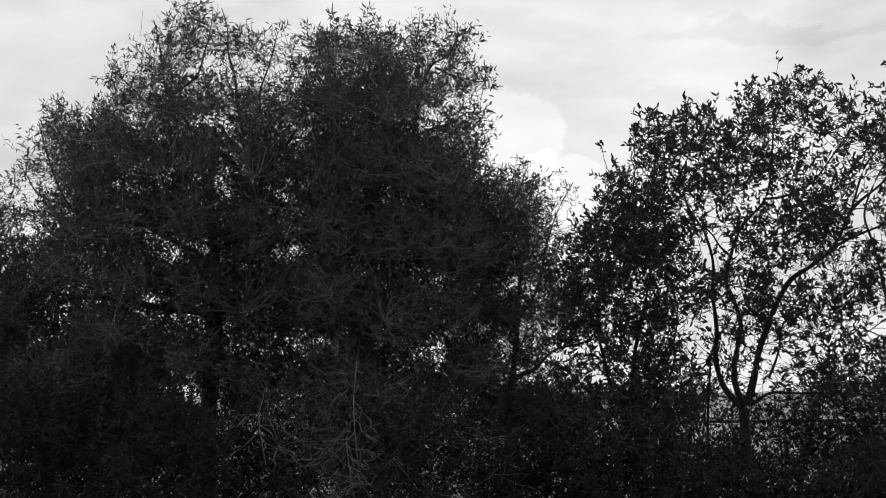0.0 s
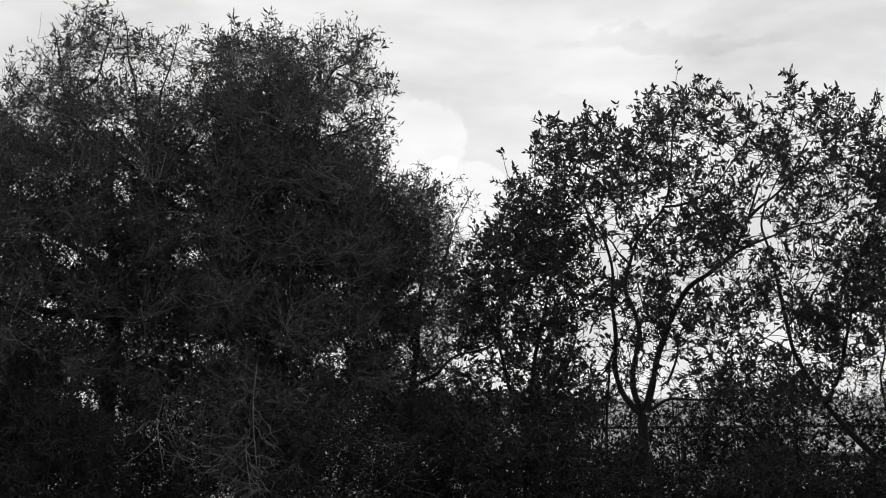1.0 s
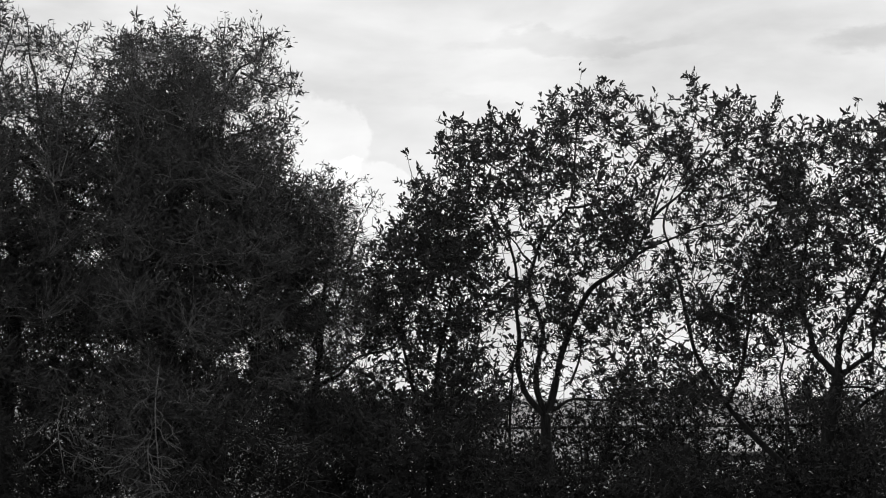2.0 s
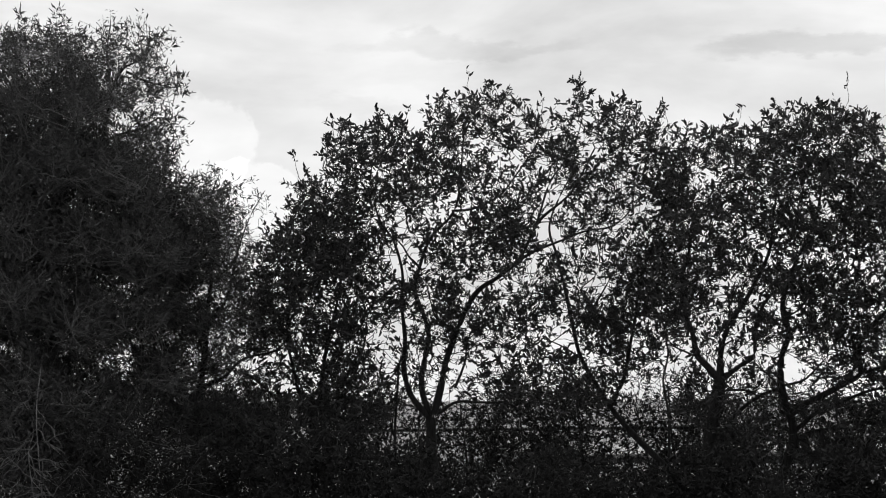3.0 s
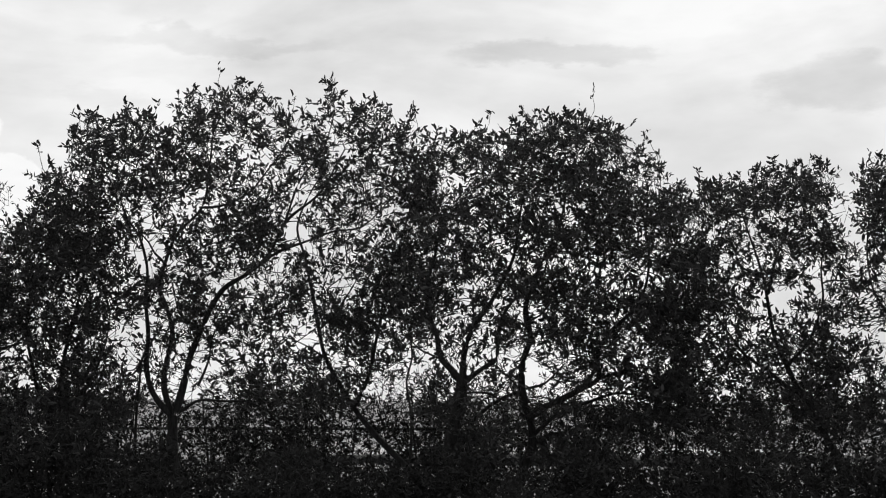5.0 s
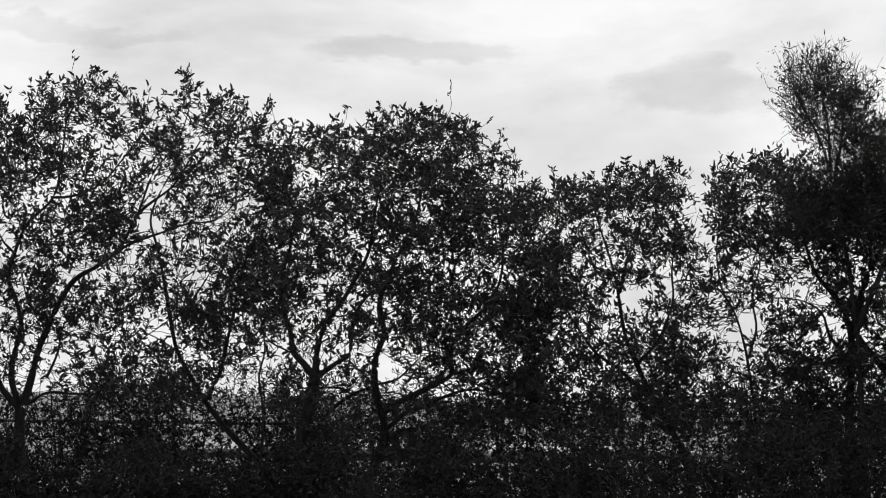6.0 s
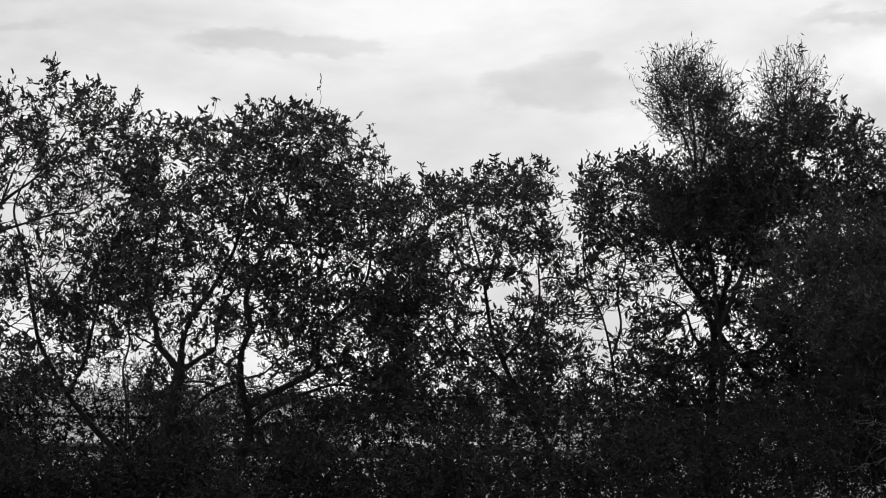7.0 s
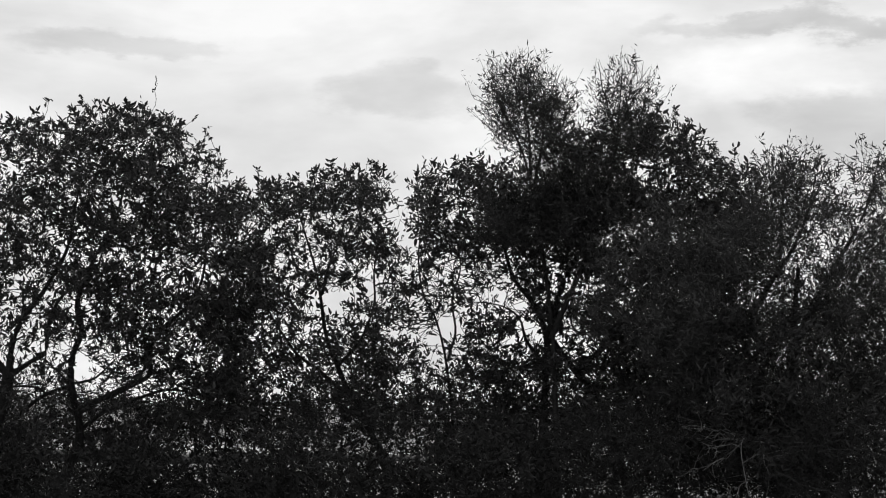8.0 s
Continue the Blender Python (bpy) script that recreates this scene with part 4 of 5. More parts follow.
WILLOW = dict(per=14, length=0.054, slim=0.23, spread=0.85, back=0.16, bare=0.08, boughs=60, bough_size=0.007, leaf=NARROW, twig=PALE_BARK, full=False, thin=0.0021, tip_run=0.24, rise=0.5, lift=0.2, fluff=0.02, share=0.75, wander=0.11, uneven=2.8, patch=0.3)
tree("willow", "tall dense willow with narrow leaves and bare twig ends", "willow", HEDGE, 17.0,
     [([(-22.6, -5.4, 0), (-22.4, -1.0, 0), (-22.0, 3.0, 0), (-22.2, 7.0, 0), (-22.1, 9.0, 0)], 0.13, 0.022),
      stem(0.02, 0.004, (-21.18, 8.40, 0.0), (-21.40, 9.96, 0.0), (-21.61, 11.00, 0.0), (-21.72, 12.03, 0.0), (-21.89, 12.63, 0.0)),
      stem(0.026, 0.004, (-21.04, 5.62, -0.2), (-20.52, 8.58, -0.2), (-20.66, 10.14, -0.2), (-20.38, 11.01, -0.2), (-20.13, 11.96, -0.2)),
      stem(0.026, 0.004, (-21.30, 7.71, 0.0), (-22.79, 8.91, 0.0), (-23.49, 9.93, 0.1), (-23.71, 10.96, 0.1), (-23.99, 12.24, 0.1)),
      stem(0.014, 0.004, (-23.40, 9.93, 0.1), (-22.62, 10.64, 0.1), (-22.35, 11.50, 0.1), (-22.14, 12.45, 0.1)),
      stem(0.016, 0.004, (-22.79, 8.91, 0.1), (-24.15, 9.75, 0.1), (-24.79, 10.25, 0.1), (-25.31, 10.89, 0.1)),
      stem(0.04, 0.004, (-21.73, 4.57, 0.0), (-24.33, 5.95, 0.0), (-26.38, 6.44, 0.1), (-27.11, 7.80, 0.1), (-27.46, 9.07, 0.1)),
      stem(0.012, 0.003, (-26.38, 6.44, 0.1), (-27.40, 6.85, 0.1), (-28.00, 7.78, 0.1)),
      stem(0.05, 0.014, (-21.73, 3.17, 0.0), (-23.97, 3.52, 0.1), (-26.86, 3.86, 0.1)),
      stem(0.018, 0.004, (-20.34, 7.71, -0.1), (-19.37, 9.46, -0.2), (-18.93, 10.68, -0.2), (-18.82, 11.63, -0.3))],
     [(-22.7, 11.8, 1.0, 0.8, 0.7), (-21.4, 11.5, 0.7, 0.7, 0.45), (-20.3, 11.4, 0.7, 0.7, 0.25), (-23.7, 11.0, 0.7, 0.8, 0.75),
      (-24.8, 10.2, 0.7, 0.7, 0.5), (-22.3, 10.1, 1.1, 0.7, 1.1), (-19.5, 9.8, 0.7, 0.7, 1.3), (-23.5, 9.6, 1.0, 0.7, 1.1),
      (-20.9, 9.6, 0.9, 0.8, 1.2), (-25.4, 9.0, 0.7, 0.7, 1.2)],
     10500, 21,
     body=[(-26.8, 8.8, 0.7, 0.7, 0.8), (-24.4, 8.2, 1.1, 0.9, 1.6), (-22.6, 8.2, 1.1, 0.8, 1.4), (-20.7, 8.1, 1.1, 1.0, 1.8),
           (-27.3, 7.8, 0.5, 0.7, 0.35), (-26.1, 7.8, 1.0, 1.0, 1.5), (-18.9, 7.7, 0.8, 1.5, 1.5), (-23.1, 6.5, 1.3, 1.1, 1.9),
           (-26.7, 6.4, 0.8, 0.7, 0.9), (-25.2, 6.3, 1.3, 1.0, 1.7)],
     skirt=[(-20.9, 6.0, 1.3, 1.3, 2), (-26.5, 5.1, 1.1, 0.8, 1.1), (-24.7, 4.6, 1.3, 1.0, 1.6), (-22.6, 4.2, 1.3, 1.1, 1.8),
            (-20.5, 3.7, 1.3, 1.3, 1.9), (-25.3, 2.8, 1.3, 0.8, 1.3), (-23.1, 2.1, 1.5, 1.0, 1.6), (-26.5, 1.5, 1.5, 1.0, 1.5),
            (-20.9, 1.4, 1.5, 1.1, 1.7), (-24.3, 0.2, 1.8, 1.0, 1.6)],
     gaps=[(-21.9, 11.2, 0.5, 0.2), (-22.2, 10.8, 0.4, 0.2), (-21.2, 10.7, 0.3, 0.4), (-21.8, 8.1, 0.1, 0.4), (-24.7, 9.3, 0.5, 0.2),
           (-19.2, 10.5, 0.4, 0.2), (-19.7, 10.8, 0.3, 0.3), (-26.8, 10.0, 0.5, 0.4), (-22.4, 9.4, 0.2, 0.1), (-26.0, 2.1, 0.9, 0.3),
           (-27.5, 3.9, 0.7, 0.4)],
     tips=[(-27.0, 9.9), (-27.4, 9.4), (-26.4, 9.4), (-25.8, 9.6), (-25.2, 11.4), (-25.4, 11.0), (-24.3, 12.5), (-24.2, 11.8), (-23.5, 12.4),
           (-22.8, 12.8), (-22.2, 12.6), (-21.7, 12.2), (-21.1, 12.2), (-20.8, 11.9), (-20.3, 12.1), (-20.0, 12.2), (-19.6, 11.8), (-19.7, 11.4),
           (-27.8, 8.5), (-28.1, 7.8), (-27.8, 7.3)],
     depth=1.5, bare_top=(4.25, 4.8, 0.6), **WILLOW)

tree("willow", "tall dense willow with a leafy shoulder", "willow", HEDGE, 16.6,
     [([(-17.6, -5.6, 0), (-17.6, -1.0, 0), (-17.4, 3.0, 0), (-17.0, 7.0, 0), (-16.8, 9.0, 0)], 0.13, 0.022),
      stem(0.018, 0.004, (-17.16, 9.11, 0.0), (-17.34, 10.33, 0.0), (-17.24, 11.37, 0.0), (-17.36, 11.98, 0.0)),
      stem(0.04, 0.004, (-16.83, 5.43, 0.0), (-16.11, 8.06, 0.0), (-15.65, 9.98, 0.0), (-15.20, 11.02, -0.1), (-14.66, 11.27, -0.1), (-14.48, 12.22, -0.1)),
      stem(0.016, 0.004, (-15.65, 9.98, 0.0), (-15.77, 11.19, 0.1), (-15.69, 12.41, 0.1)),
      stem(0.016, 0.003, (-15.75, 8.76, 0.0), (-14.68, 9.18, 0.0), (-13.97, 9.44, -0.1), (-13.59, 8.82, -0.1)),
      stem(0.012, 0.004, (-15.20, 10.84, 0.0), (-14.32, 10.49, 0.1), (-13.70, 10.39, 0.1)),
      stem(0.026, 0.004, (-17.17, 7.71, 0.0), (-18.14, 9.11, 0.0), (-18.49, 10.68, 0.0), (-18.57, 11.63, 0.0))],
     [(-15.7, 11.6, 0.4, 0.7, 0.7), (-17.3, 11.5, 0.7, 0.5, 1), (-14.7, 11.5, 0.6, 0.7, 0.6), (-18.4, 11.4, 0.7, 0.7, 1.1),
      (-16.6, 11.3, 0.5, 0.5, 1), (-14.1, 10.5, 0.5, 0.5, 0.7), (-15.5, 10.2, 0.7, 0.7, 0.9), (-18.2, 10.0, 0.9, 0.8, 1.5)],
     10500, 22,
     body=[(-16.6, 10.0, 1.0, 0.9, 1.5), (-14.7, 9.1, 0.6, 0.7, 0.5), (-14.2, 8.7, 0.4, 0.7, 0.4), (-17.5, 8.2, 1.3, 1.1, 2),
           (-15.8, 7.9, 1.2, 1.1, 2.1), (-14.7, 7.3, 0.8, 1.0, 1.8), (-18.2, 6.1, 1.3, 1.3, 2), (-16.3, 5.8, 1.4, 1.3, 2.1)],
     skirt=[(-14.7, 5.4, 1.1, 1.1, 1.8), (-18.6, 3.9, 1.5, 1.3, 2), (-14.9, 3.5, 1.0, 1.0, 1.3), (-16.7, 3.3, 1.5, 1.3, 2),
            (-14.4, 1.7, 1.0, 0.8, 1), (-18.2, 1.4, 1.5, 1.1, 1.9), (-16.2, 0.9, 1.5, 1.0, 1.7), (-17.6, -0.8, 1.8, 1.0, 1.7)],
     gaps=[(-16.2, 11.6, 0.2, 0.4), (-15.0, 12.0, 0.3, 0.4), (-14.6, 9.9, 0.2, 0.3), (-18.0, 9.8, 0.1, 0.1), (-15.2, 1.7, 0.4, 0.5),
           (-19.6, 1.8, 0.3, 0.4), (-14.0, 9.8, 0.4, 0.2)],
     tips=[(-19.1, 11.7), (-18.7, 11.9), (-18.2, 12.2), (-17.5, 12.2), (-16.9, 12.1), (-16.6, 12.0), (-16.1, 12.0), (-15.7, 12.6), (-15.2, 12.3),
           (-14.6, 12.5), (-14.1, 12.1), (-14.3, 11.3), (-13.6, 10.5), (-14.0, 10.8), (-13.9, 9.6), (-13.5, 8.8), (-13.7, 8.3), (-13.5, 8.0),
           (-14.2, 9.2)],
     depth=1.5, bare_top=(4.5, 5.0, 0.35), **WILLOW)

tree("willow", "small willow bush with bare twig ends", "willow", HEDGE, 17.2,
     [([(-13.2, -5.3, 0), (-13.0, -1.0, 0), (-12.8, 2.4, 0), (-12.5, 5.0, 0)], 0.07, 0.014),
      stem(0.014, 0.004, (-13.31, 5.58, 0.0), (-12.85, 6.45, 0.0), (-12.58, 7.15, 0.0), (-12.31, 7.76, 0.0)),
      stem(0.022, 0.003, (-12.99, 2.42, 0.0), (-11.91, 4.51, 0.0), (-11.63, 5.91, 0.1), (-11.18, 6.78, 0.1), (-10.91, 7.26, 0.1)),
      stem(0.03, 0.008, (-13.71, 0.33, 0.0), (-12.48, 1.37, 0.0), (-11.42, 2.06, 0.1), (-10.37, 2.39, 0.1)),
      stem(0.025, 0.008, (-13.88, 0.86, 0.0), (-14.75, 2.09, 0.1), (-15.26, 3.14, 0.1))],
     [(-13.5, 7.0, 0.7, 0.5, 1.2), (-12.5, 7.0, 0.5, 0.7, 0.9), (-14.2, 6.5, 0.7, 0.7, 1.4), (-13.1, 5.9, 0.8, 0.7, 1.5), (-12.0, 5.9, 0.5, 0.7, 0.7)],
     3300, 23,
     body=[(-11.5, 5.6, 0.3, 0.7, 0.25), (-13.8, 4.9, 1.1, 0.8, 1.6), (-12.4, 4.7, 0.7, 0.7, 1.1), (-11.9, 3.5, 0.7, 0.7, 0.8),
           (-13.3, 3.3, 1.1, 0.7, 1.3)],
     skirt=[(-12.3, 2.1, 0.8, 0.6, 0.7), (-13.9, 1.7, 1.0, 0.8, 1.2), (-13.0, 0.3, 1.3, 0.8, 1.5), (-11.3, 0.3, 1.1, 0.8, 1)],
     gaps=[(-14.3, 7.3, 0.2, 0.2), (-12.3, 4.0, 0.3, 0.4), (-11.5, 4.2, 0.4, 0.2), (-12.6, 2.6, 0.2, 0.4), (-11.8, 1.7, 0.5, 0.2),
           (-15.1, 1.4, 0.4, 0.3), (-11.4, 5.4, 0.4, 0.6), (-11.2, 6.4, 0.3, 0.4)],
     tips=[(-13.8, 7.4), (-13.2, 7.6), (-12.7, 7.7), (-12.3, 7.9), (-12.0, 7.6), (-11.2, 7.3), (-10.9, 7.1), (-11.0, 6.8), (-11.4, 6.6),
           (-10.7, 6.0), (-11.7, 6.4)],
     depth=1.0, bare_top=(3.2, 3.8, 0.4), **WILLOW)

tree("willow", "willow with two bare-topped upright plumes", "willow", HEDGE, 17.4,
     [stem(0.04, 0.005, (20.17, -5.52, 0.0), (19.85, -0.04, 0.0), (19.64, 2.74, 0.0), (19.30, 5.71, 0.0), (18.99, 7.46, 0.0), (18.68, 8.50, 0.0), (18.13, 9.55, 0.0), (17.71, 10.59, 0.0)),
      stem(0.018, 0.003, (18.96, 7.63, 0.0), (18.85, 9.03, 0.0), (18.65, 10.42, 0.1), (18.51, 11.46, 0.1)),
      stem(0.016, 0.003, (19.05, 7.28, 0.0), (19.29, 8.86, 0.0), (19.54, 10.26, -0.1), (19.71, 10.95, -0.1)),
      stem(0.012, 0.003, (18.68, 8.50, 0.0), (18.04, 10.07, 0.0), (18.11, 11.20, 0.0)),
      stem(0.03, 0.004, (19.64, 2.74, 0.0), (20.74, 5.55, 0.0), (21.42, 8.00, 0.1), (21.67, 9.57, 0.1), (21.77, 11.13, 0.1)),
      stem(0.012, 0.003, (21.58, 9.05, 0.1), (21.22, 10.27, 0.1), (21.00, 11.31, 0.1)),
      stem(0.012, 0.003, (21.62, 9.23, 0.1), (22.19, 10.27, 0.1), (22.62, 10.79, 0.0))],
     [(18.2, 10.6, 0.7, 0.9, 1), (19.0, 10.6, 0.8, 0.9, 1.2), (22.0, 10.6, 0.7, 0.9, 0.6), (21.3, 10.4, 0.5, 0.8, 0.5), (19.7, 10.1, 0.5, 0.9, 1.1)],
     3000, 24,
     body=[(18.0, 9.7, 0.5, 0.6, 0.6), (21.7, 9.6, 0.9, 0.8, 0.9), (18.8, 9.4, 0.9, 0.9, 1.1), (19.7, 8.9, 0.8, 0.9, 1.3), (20.7, 8.3, 0.9, 0.9, 1)],
     skirt=[(19.1, 7.8, 0.9, 0.8, 1), (21.4, 7.1, 1.1, 0.9, 1), (17.9, 6.7, 0.9, 0.8, 1), (19.0, 6.4, 1.1, 0.9, 1.2), (20.2, 6.4, 1.1, 1.1, 1.3)],
     gaps=[(20.5, 10.6, 0.3, 0.9), (18.3, 8.8, 0.3, 0.5), (20.3, 9.7, 0.2, 0.3)],
     tips=[(17.5, 10.6), (17.5, 10.0), (17.8, 11.2), (18.3, 11.6), (18.6, 11.7), (19.0, 11.4), (19.4, 11.2), (20.0, 11.0), (20.2, 10.4),
           (21.0, 11.4), (21.3, 11.0), (21.7, 11.6), (22.1, 11.7), (22.2, 11.3), (22.7, 10.8), (22.9, 10.6)],
     depth=0.6, **{**WILLOW, "per": 7, "share": 1.0, "rise": 1.3, "bare": 0.1, "bare_top": (4.4, 4.9, 0.6), "twig": TWIG, "leaf": BROAD})

tree("willow", "dense dark willow with feathery upright tips", "willow", HEDGE, 16.4,
     [([(26.6, -5.6, 0), (26.8, -1.0, 0), (27.0, 3.0, 0), (27.2, 5.0, 0)], 0.11, 0.016),
      stem(0.03, 0.004, (25.78, 3.51, 0.0), (26.97, 5.59, 0.0), (27.65, 6.96, 0.1), (27.99, 7.99, 0.1)),
      stem(0.04, 0.005, (26.97, 2.14, 0.0), (28.16, 4.90, 0.0), (29.17, 6.61, 0.1), (29.60, 8.31, 0.1)),
      stem(0.02, 0.004, (26.63, 5.24, 0.0), (26.71, 6.97, 0.0), (26.88, 8.34, 0.0)),
      stem(0.04, 0.01, (26.29, 2.48, 0.0), (24.92, 4.20, 0.1), (24.40, 5.58, 0.1)),
      stem(0.035, 0.006, (25.78, 1.78, 0.0), (23.89, 3.32, 0.1), (22.32, 4.52, 0.3), (21.44, 5.56, 0.4))],
     [(26.5, 7.8, 0.5, 0.8, 0.9), (27.1, 7.8, 0.7, 0.9, 0.9), (29.5, 7.8, 0.6, 0.9, 0.9), (28.0, 7.3, 0.6, 0.8, 0.55), (28.7, 6.6, 0.7, 0.8, 0.6),
      (26.1, 6.5, 0.9, 0.9, 1.4), (27.3, 6.5, 0.8, 0.9, 0.8), (31.2, 6.2, 1.1, 1.5, 1.4), (29.7, 5.9, 0.8, 0.9, 1.1)],
     7000, 25,
     body=[(23.4, 5.9, 1.1, 1.1, 0.8), (25.1, 5.6, 1.1, 1.1, 1.4), (22.1, 5.4, 1.3, 1.1, 0.45), (28.5, 5.2, 0.9, 0.9, 1.1),
           (26.6, 5.1, 1.0, 0.9, 1.2), (30.3, 4.6, 1.1, 1.5, 1.5), (24.4, 3.8, 1.5, 1.3, 1.6), (22.9, 3.8, 1.3, 1.1, 0.8), (21.3, 3.8, 1.1, 1.1, 0.4)],
     skirt=[(28.3, 3.5, 1.5, 1.3, 1.7), (26.3, 3.2, 1.3, 1.1, 1.6), (23.6, 2.1, 1.1, 1.1, 1.3), (30.3, 1.8, 1.5, 1.7, 1.7),
            (25.3, 1.4, 2.1, 1.3, 1.8), (28.0, 1.3, 2.1, 1.3, 1.8), (27.0, -0.6, 2.8, 1.1, 1.7)],
     gaps=[(27.8, 6.1, 0.2, 0.5), (26.2, 4.0, 0.3, 0.2), (28.3, 7.5, 0.2, 0.4), (29.4, 5.4, 0.3, 0.4), (27.0, 5.9, 0.2, 0.2)],
     tips=[(26.2, 8.4), (26.5, 8.7), (27.0, 9.0), (27.4, 8.7), (27.8, 8.2), (28.1, 8.2), (28.3, 8.0), (28.8, 7.9), (29.2, 8.6), (29.5, 8.9),
           (29.8, 8.2)],
     depth=1.4, bare_top=(3.6, 4.2, 0.4), **{**WILLOW, "leaf": BROAD, "twig": TWIG, "rise": 0.9})
tree("willow", "low willow at the end of the hedgerow", "willow", HEDGE, 17.8,
     [([(-29.6, -5.2, 0), (-29.4, 0.0, 0), (-29.2, 5.0, 0)], 0.07, 0.010), ([(-29.4, 0.0, 0), (-28.2, 3.0, 0)], 0.03, 0.008)],
     [(-29.4, 5.8, 1.3, 1.3, 1.2), (-28.8, 3.6, 1.5, 1.6, 1.2), (-29.0, 1.0, 1.8, 1.8, 1.3)],
     2000, 26, depth=1.0, tips=[(-28.8, 7.4), (-29.4, 7.6)], **WILLOW)

# ---- shrubs ----
# low growth at the foot of the hedgerow
LOW = [(-28.4, 1.2, 2.4), (-26.0, 1.5, 2.4), (-23.6, 0.7, 2.4), (-21.2, 0.4, 2.4), (-18.0, 1.4, 2.4), (-15.2, 0.5, 2.4), (-12.0, -0.3, 2.2), (-9.4, 0.2, 2.0), (-7.0, -0.5, 1.8), (-4.4, -1.3, 1.8),
       (-2.0, -0.7, 1.8), (0.4, -1.2, 1.8), (2.6, -0.7, 1.8), (5.0, -1.6, 1.8), (7.2, -0.8, 1.7), (9.4, -1.2, 1.9), (11.6, -0.3, 2.0), (14.6, -0.8, 2.2), (17.8, 0.2, 2.4), (21.4, 0.6, 2.5), (25.2, 1.1, 2.6), (29.0, 0.8, 2.8)]
for k, (b, h, w) in enumerate(LOW):
    away = 15.6 + 0.5 * math.sin(k * 2.3)
    thicket = abs(b - 3) > 17
    # all take the leaf darkened for shade but one thicket, kept lighter as if lit
    look_of = dict(leaf=NARROW if -19 < b < -16 else SHADED_SHRUB, twig=PALE_BARK if -22 < b < -14 or 24 < b < 27 else TWIG, length=0.06, slim=0.20, rise=-0.15, tip_run=0.28, back=0.3, per=15, thin=0.0019) if thicket else dict(leaf=SHADED_SHRUB, length=0.05, slim=0.38, tip_run=0.18, rise=0.4, back=0.22, per=12)
    tree("shrub", "drooping narrow-leaved shrub at the foot of the hedgerow" if thicket else "leafy shrub, darkened for shade, growing at the foot of the hedgerow", "shrub", "shrubs under the trees", away,
         [([(b, -5.8, 0), (b + 0.2, -3.0, 0), (b + 0.1, h - 0.4, 0)], 0.03, 0.008), ([(b + 0.1, -5.0, 0), (b - 0.8, -2.4, 0.1), (b - 1.2, h - 1.0, 0.1)], 0.022, 0.007),
          ([(b, -5.0, 0), (b + 0.9, -2.6, 0), (b + 1.3, h - 1.0, 0)], 0.022, 0.007)],
         [(b, h - 0.9, w * 0.6, 1.0, 0.9), (b - w * 0.5, h - 1.6, w * 0.5, 1.0, 1.0), (b + w * 0.5, h - 1.4, w * 0.5, 1.0, 1.0), (b, h - 3.0, w * 0.95, 1.6, 1.2)],
         1000, 40 + k, depth=1.0, full=False, share=0.25, boughs=14, bough_size=0.005, uneven=3.0, **look_of)
# thin bushes on the far side, seen between the stems, in the same shade-darkened leaf
FAR = [(-26.0, 1.6, 2.0), (-12.0, 1.0, 1.8), (-8.0, 1.6, 1.8), (-4.8, 0.8, 1.7), (-3.0, 1.2, 1.5), (-1.2, 1.0, 1.7), (1.6, 1.2, 1.7), (4.0, 0.9, 1.7), (6.6, 1.1, 1.8), (9.6, 1.2, 1.8), (13.2, 1.4, 1.8), (16.4, 1.4, 1.8), (19.6, 1.2, 1.8), (23.0, 1.6, 2.0)]
for k, (b, h, w) in enumerate(FAR):
    tree("shrub", "thin twiggy bush on the far side of the hedgerow", "shrub", "bushes behind the trees", 20.0 + 0.6 * math.sin(k * 1.9),
         [([(b, -4.5, 0), (b + 0.1, -2.0, 0), (b - 0.1, h, 0)], 0.022, 0.006), ([(b, -4.0, 0), (b - 0.7, -1.4, 0.1), (b - 1.1, h - 0.6, 0.1)], 0.018, 0.006),
          ([(b, -4.0, 0), (b + 0.8, -1.6, 0), (b + 1.1, h - 0.6, 0)], 0.018, 0.006)],
         [(b, h - 0.3, w * 0.7, 1.0, 0.7), (b - w * 0.5, h - 1.0, w * 0.5, 0.9, 1.0), (b + w * 0.5, h - 1.0, w * 0.5, 0.9, 1.0), (b, h - 2.2, w, 1.2, 1.4)],
         760, 80 + k, depth=0.7, per=6, length=0.05, slim=0.38, leaf=SHADED_SHRUB, full=False, tip_run=0.2, boughs=40, bough_size=0.006, wander=0.12, rise=0.2)


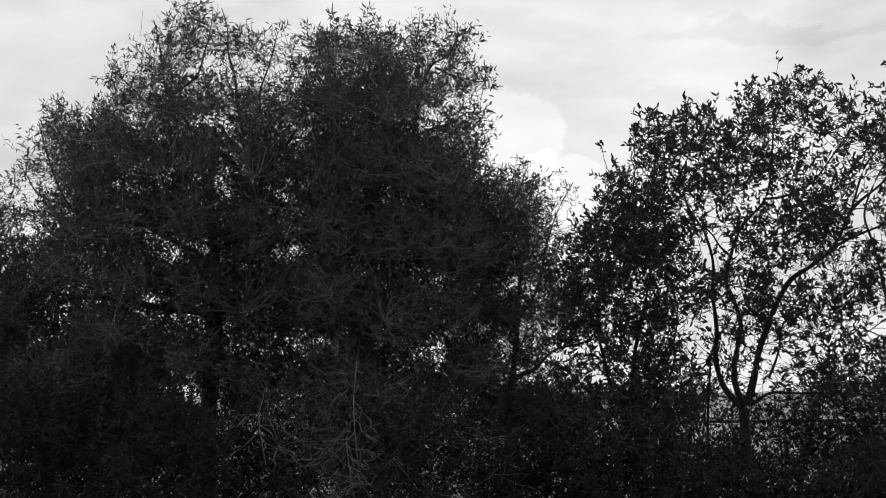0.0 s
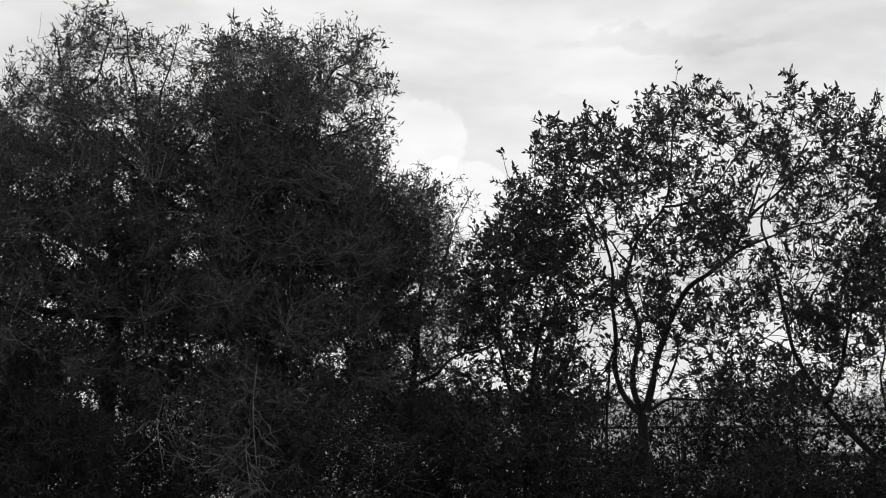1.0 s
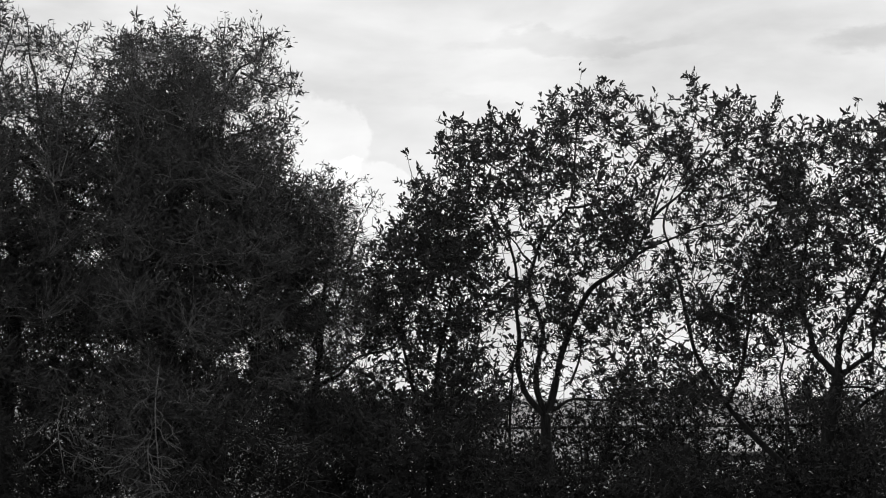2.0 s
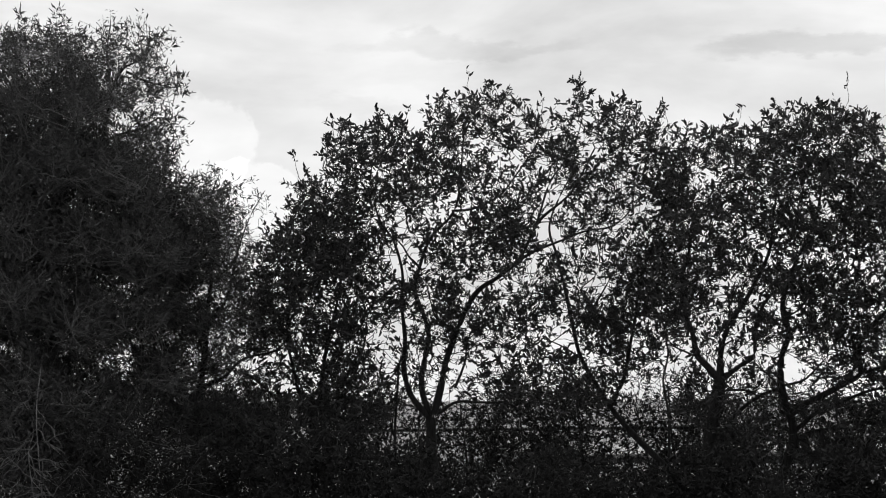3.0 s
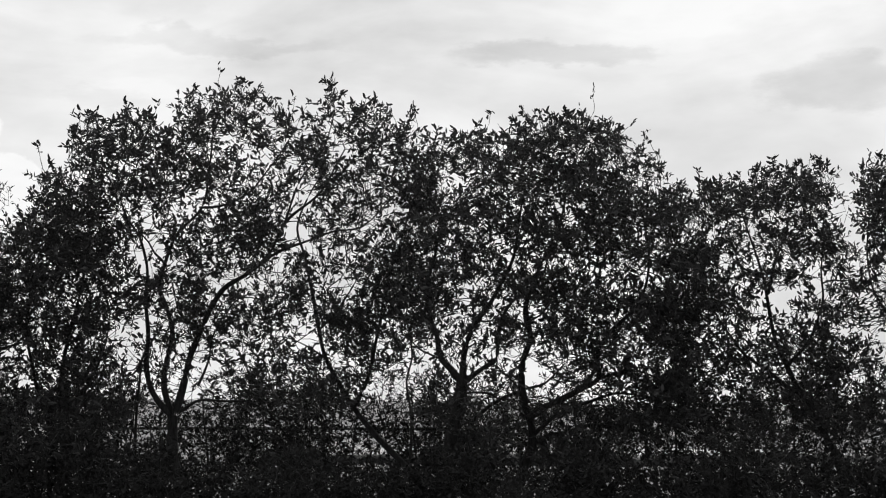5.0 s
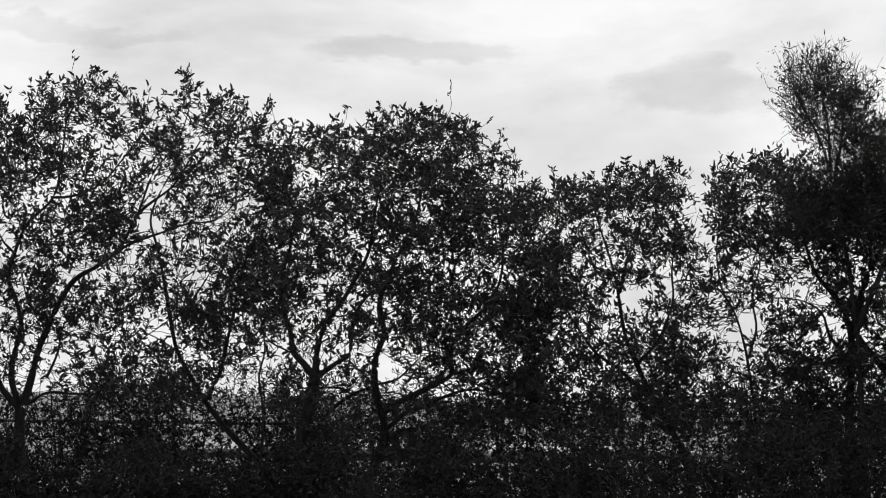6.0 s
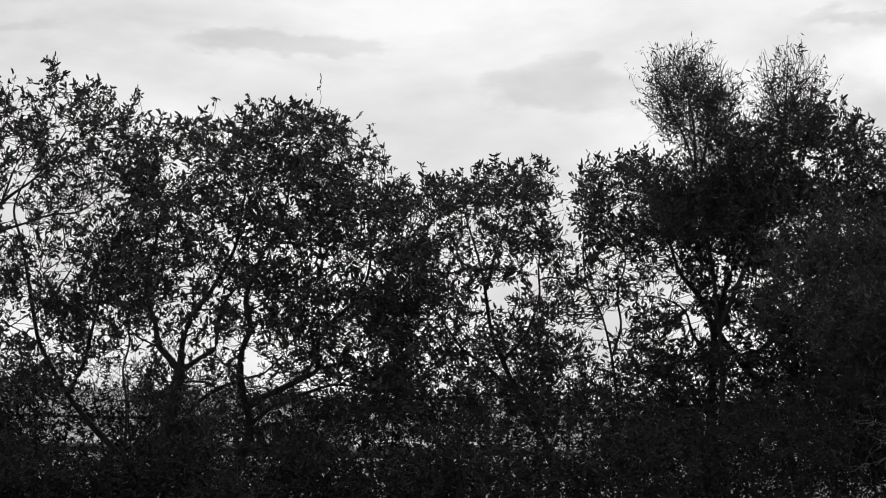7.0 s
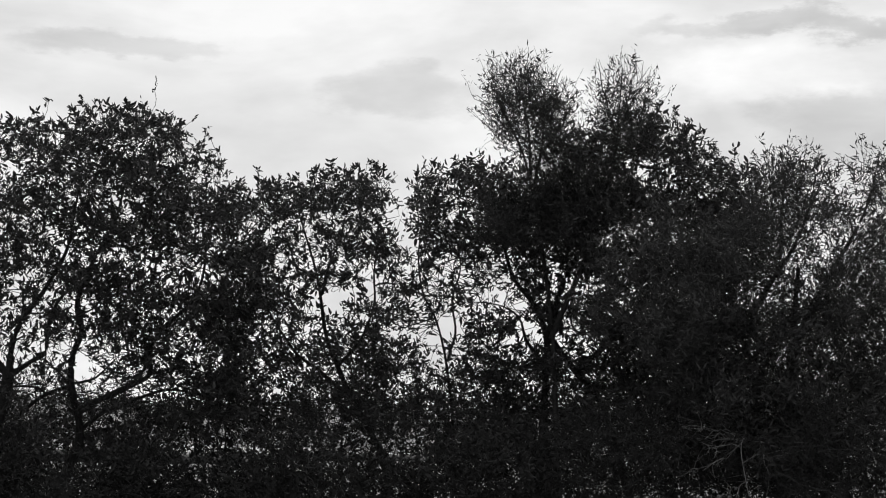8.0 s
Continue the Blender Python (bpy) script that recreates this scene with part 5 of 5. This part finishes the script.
# bare dead boughs that hang out of the front of the thicket
def dead_bough(b, h, away, fall, seed, label):
    rng = np.random.default_rng(seed)
    main = curve_through([spot(b + 0.2, h + 1.0, away + 2.0), spot(b, h, away + 0.6), spot(b - 0.1, h - fall * 0.4, away), spot(b + 0.1, h - fall, away - 0.1)], 0.05)
    holder = tagged(new("dead_bough"), label, "bough")
    holder.location = tuple(main[-1])
    bpy.context.view_layer.update()
    part("stem", tubes("stem", [(main, np.linspace(0.0075, 0.003, len(main)))], PALE_BARK, 6), holder)
    for k in range(16):
        root = main[int(len(main) * rng.uniform(0.45, 0.98))]
        way = unit(np.array([rng.choice([-1, 1]) * rng.uniform(0.4, 1.0), rng.normal() * 0.4, rng.uniform(-0.8, 0.5)]))
        end = root + way * rng.uniform(0.15, 0.5)
        chains = [bend(root, end, rng, 6, 0.06, -0.2)]
        for _ in range(4):
            r2 = chains[0][rng.integers(2, 6)]
            chains.append(bend(r2, r2 + unit(way + rng.normal(size=3) * 0.6 + np.array([0, 0, -0.3])) * rng.uniform(0.08, 0.22), rng, 4, 0.06, -0.2))
        part("twig", tubes("twig", [(c, np.linspace(0.0034, 0.0016, len(c))) for c in chains], PALE_BARK, 3), holder)


dead_bough(-17.7, 1.7, 14.7, 3.9, 1, "pale bare dead bough hanging in the willow thicket")
dead_bough(-17.9, -0.2, 14.7, 2.2, 4, "pale bare dead twigs hanging in the willow thicket")
dead_bough(25.6, -0.1, 15.0, 1.8, 2, "pale bare dead bough low in the willow thicket")
dead_bough(-20.6, 0.6, 14.9, 2.0, 3, "pale bare dead twigs in the willow thicket")


# ---- fence behind the hedgerow ----
def build_fence():
    holder = tagged(new("fence"), "dark weathered wooden rail fence behind the trees", "fence")
    z = 1.54
    ends = [spot(b, 0, 21.0) for b in (-8.0, -4.62, -1.2, 2.4)]
    holder.location = (ends[0][0], ends[0][1], 0)
    bpy.context.view_layer.update()
    for e in ends:
        p = np.array([[e[0], e[1], -0.1], [e[0], e[1], 0.8], [e[0] + 0.01, e[1], 1.6]])
        part("post", tubes("post", [(p, np.array([0.02, 0.02, 0.018]))], WEATHERED, 8), holder)
    for a, c in zip(ends, ends[1:]):
        for h in (z,):
            p = np.array([[a[0], a[1], h], [(a[0] + c[0]) / 2, (a[1] + c[1]) / 2, h - 0.008], [c[0], c[1], h]])
            part("rail", tubes("rail", [(p, np.array([0.016, 0.017, 0.015]))], WEATHERED, 7), holder)


build_fence()
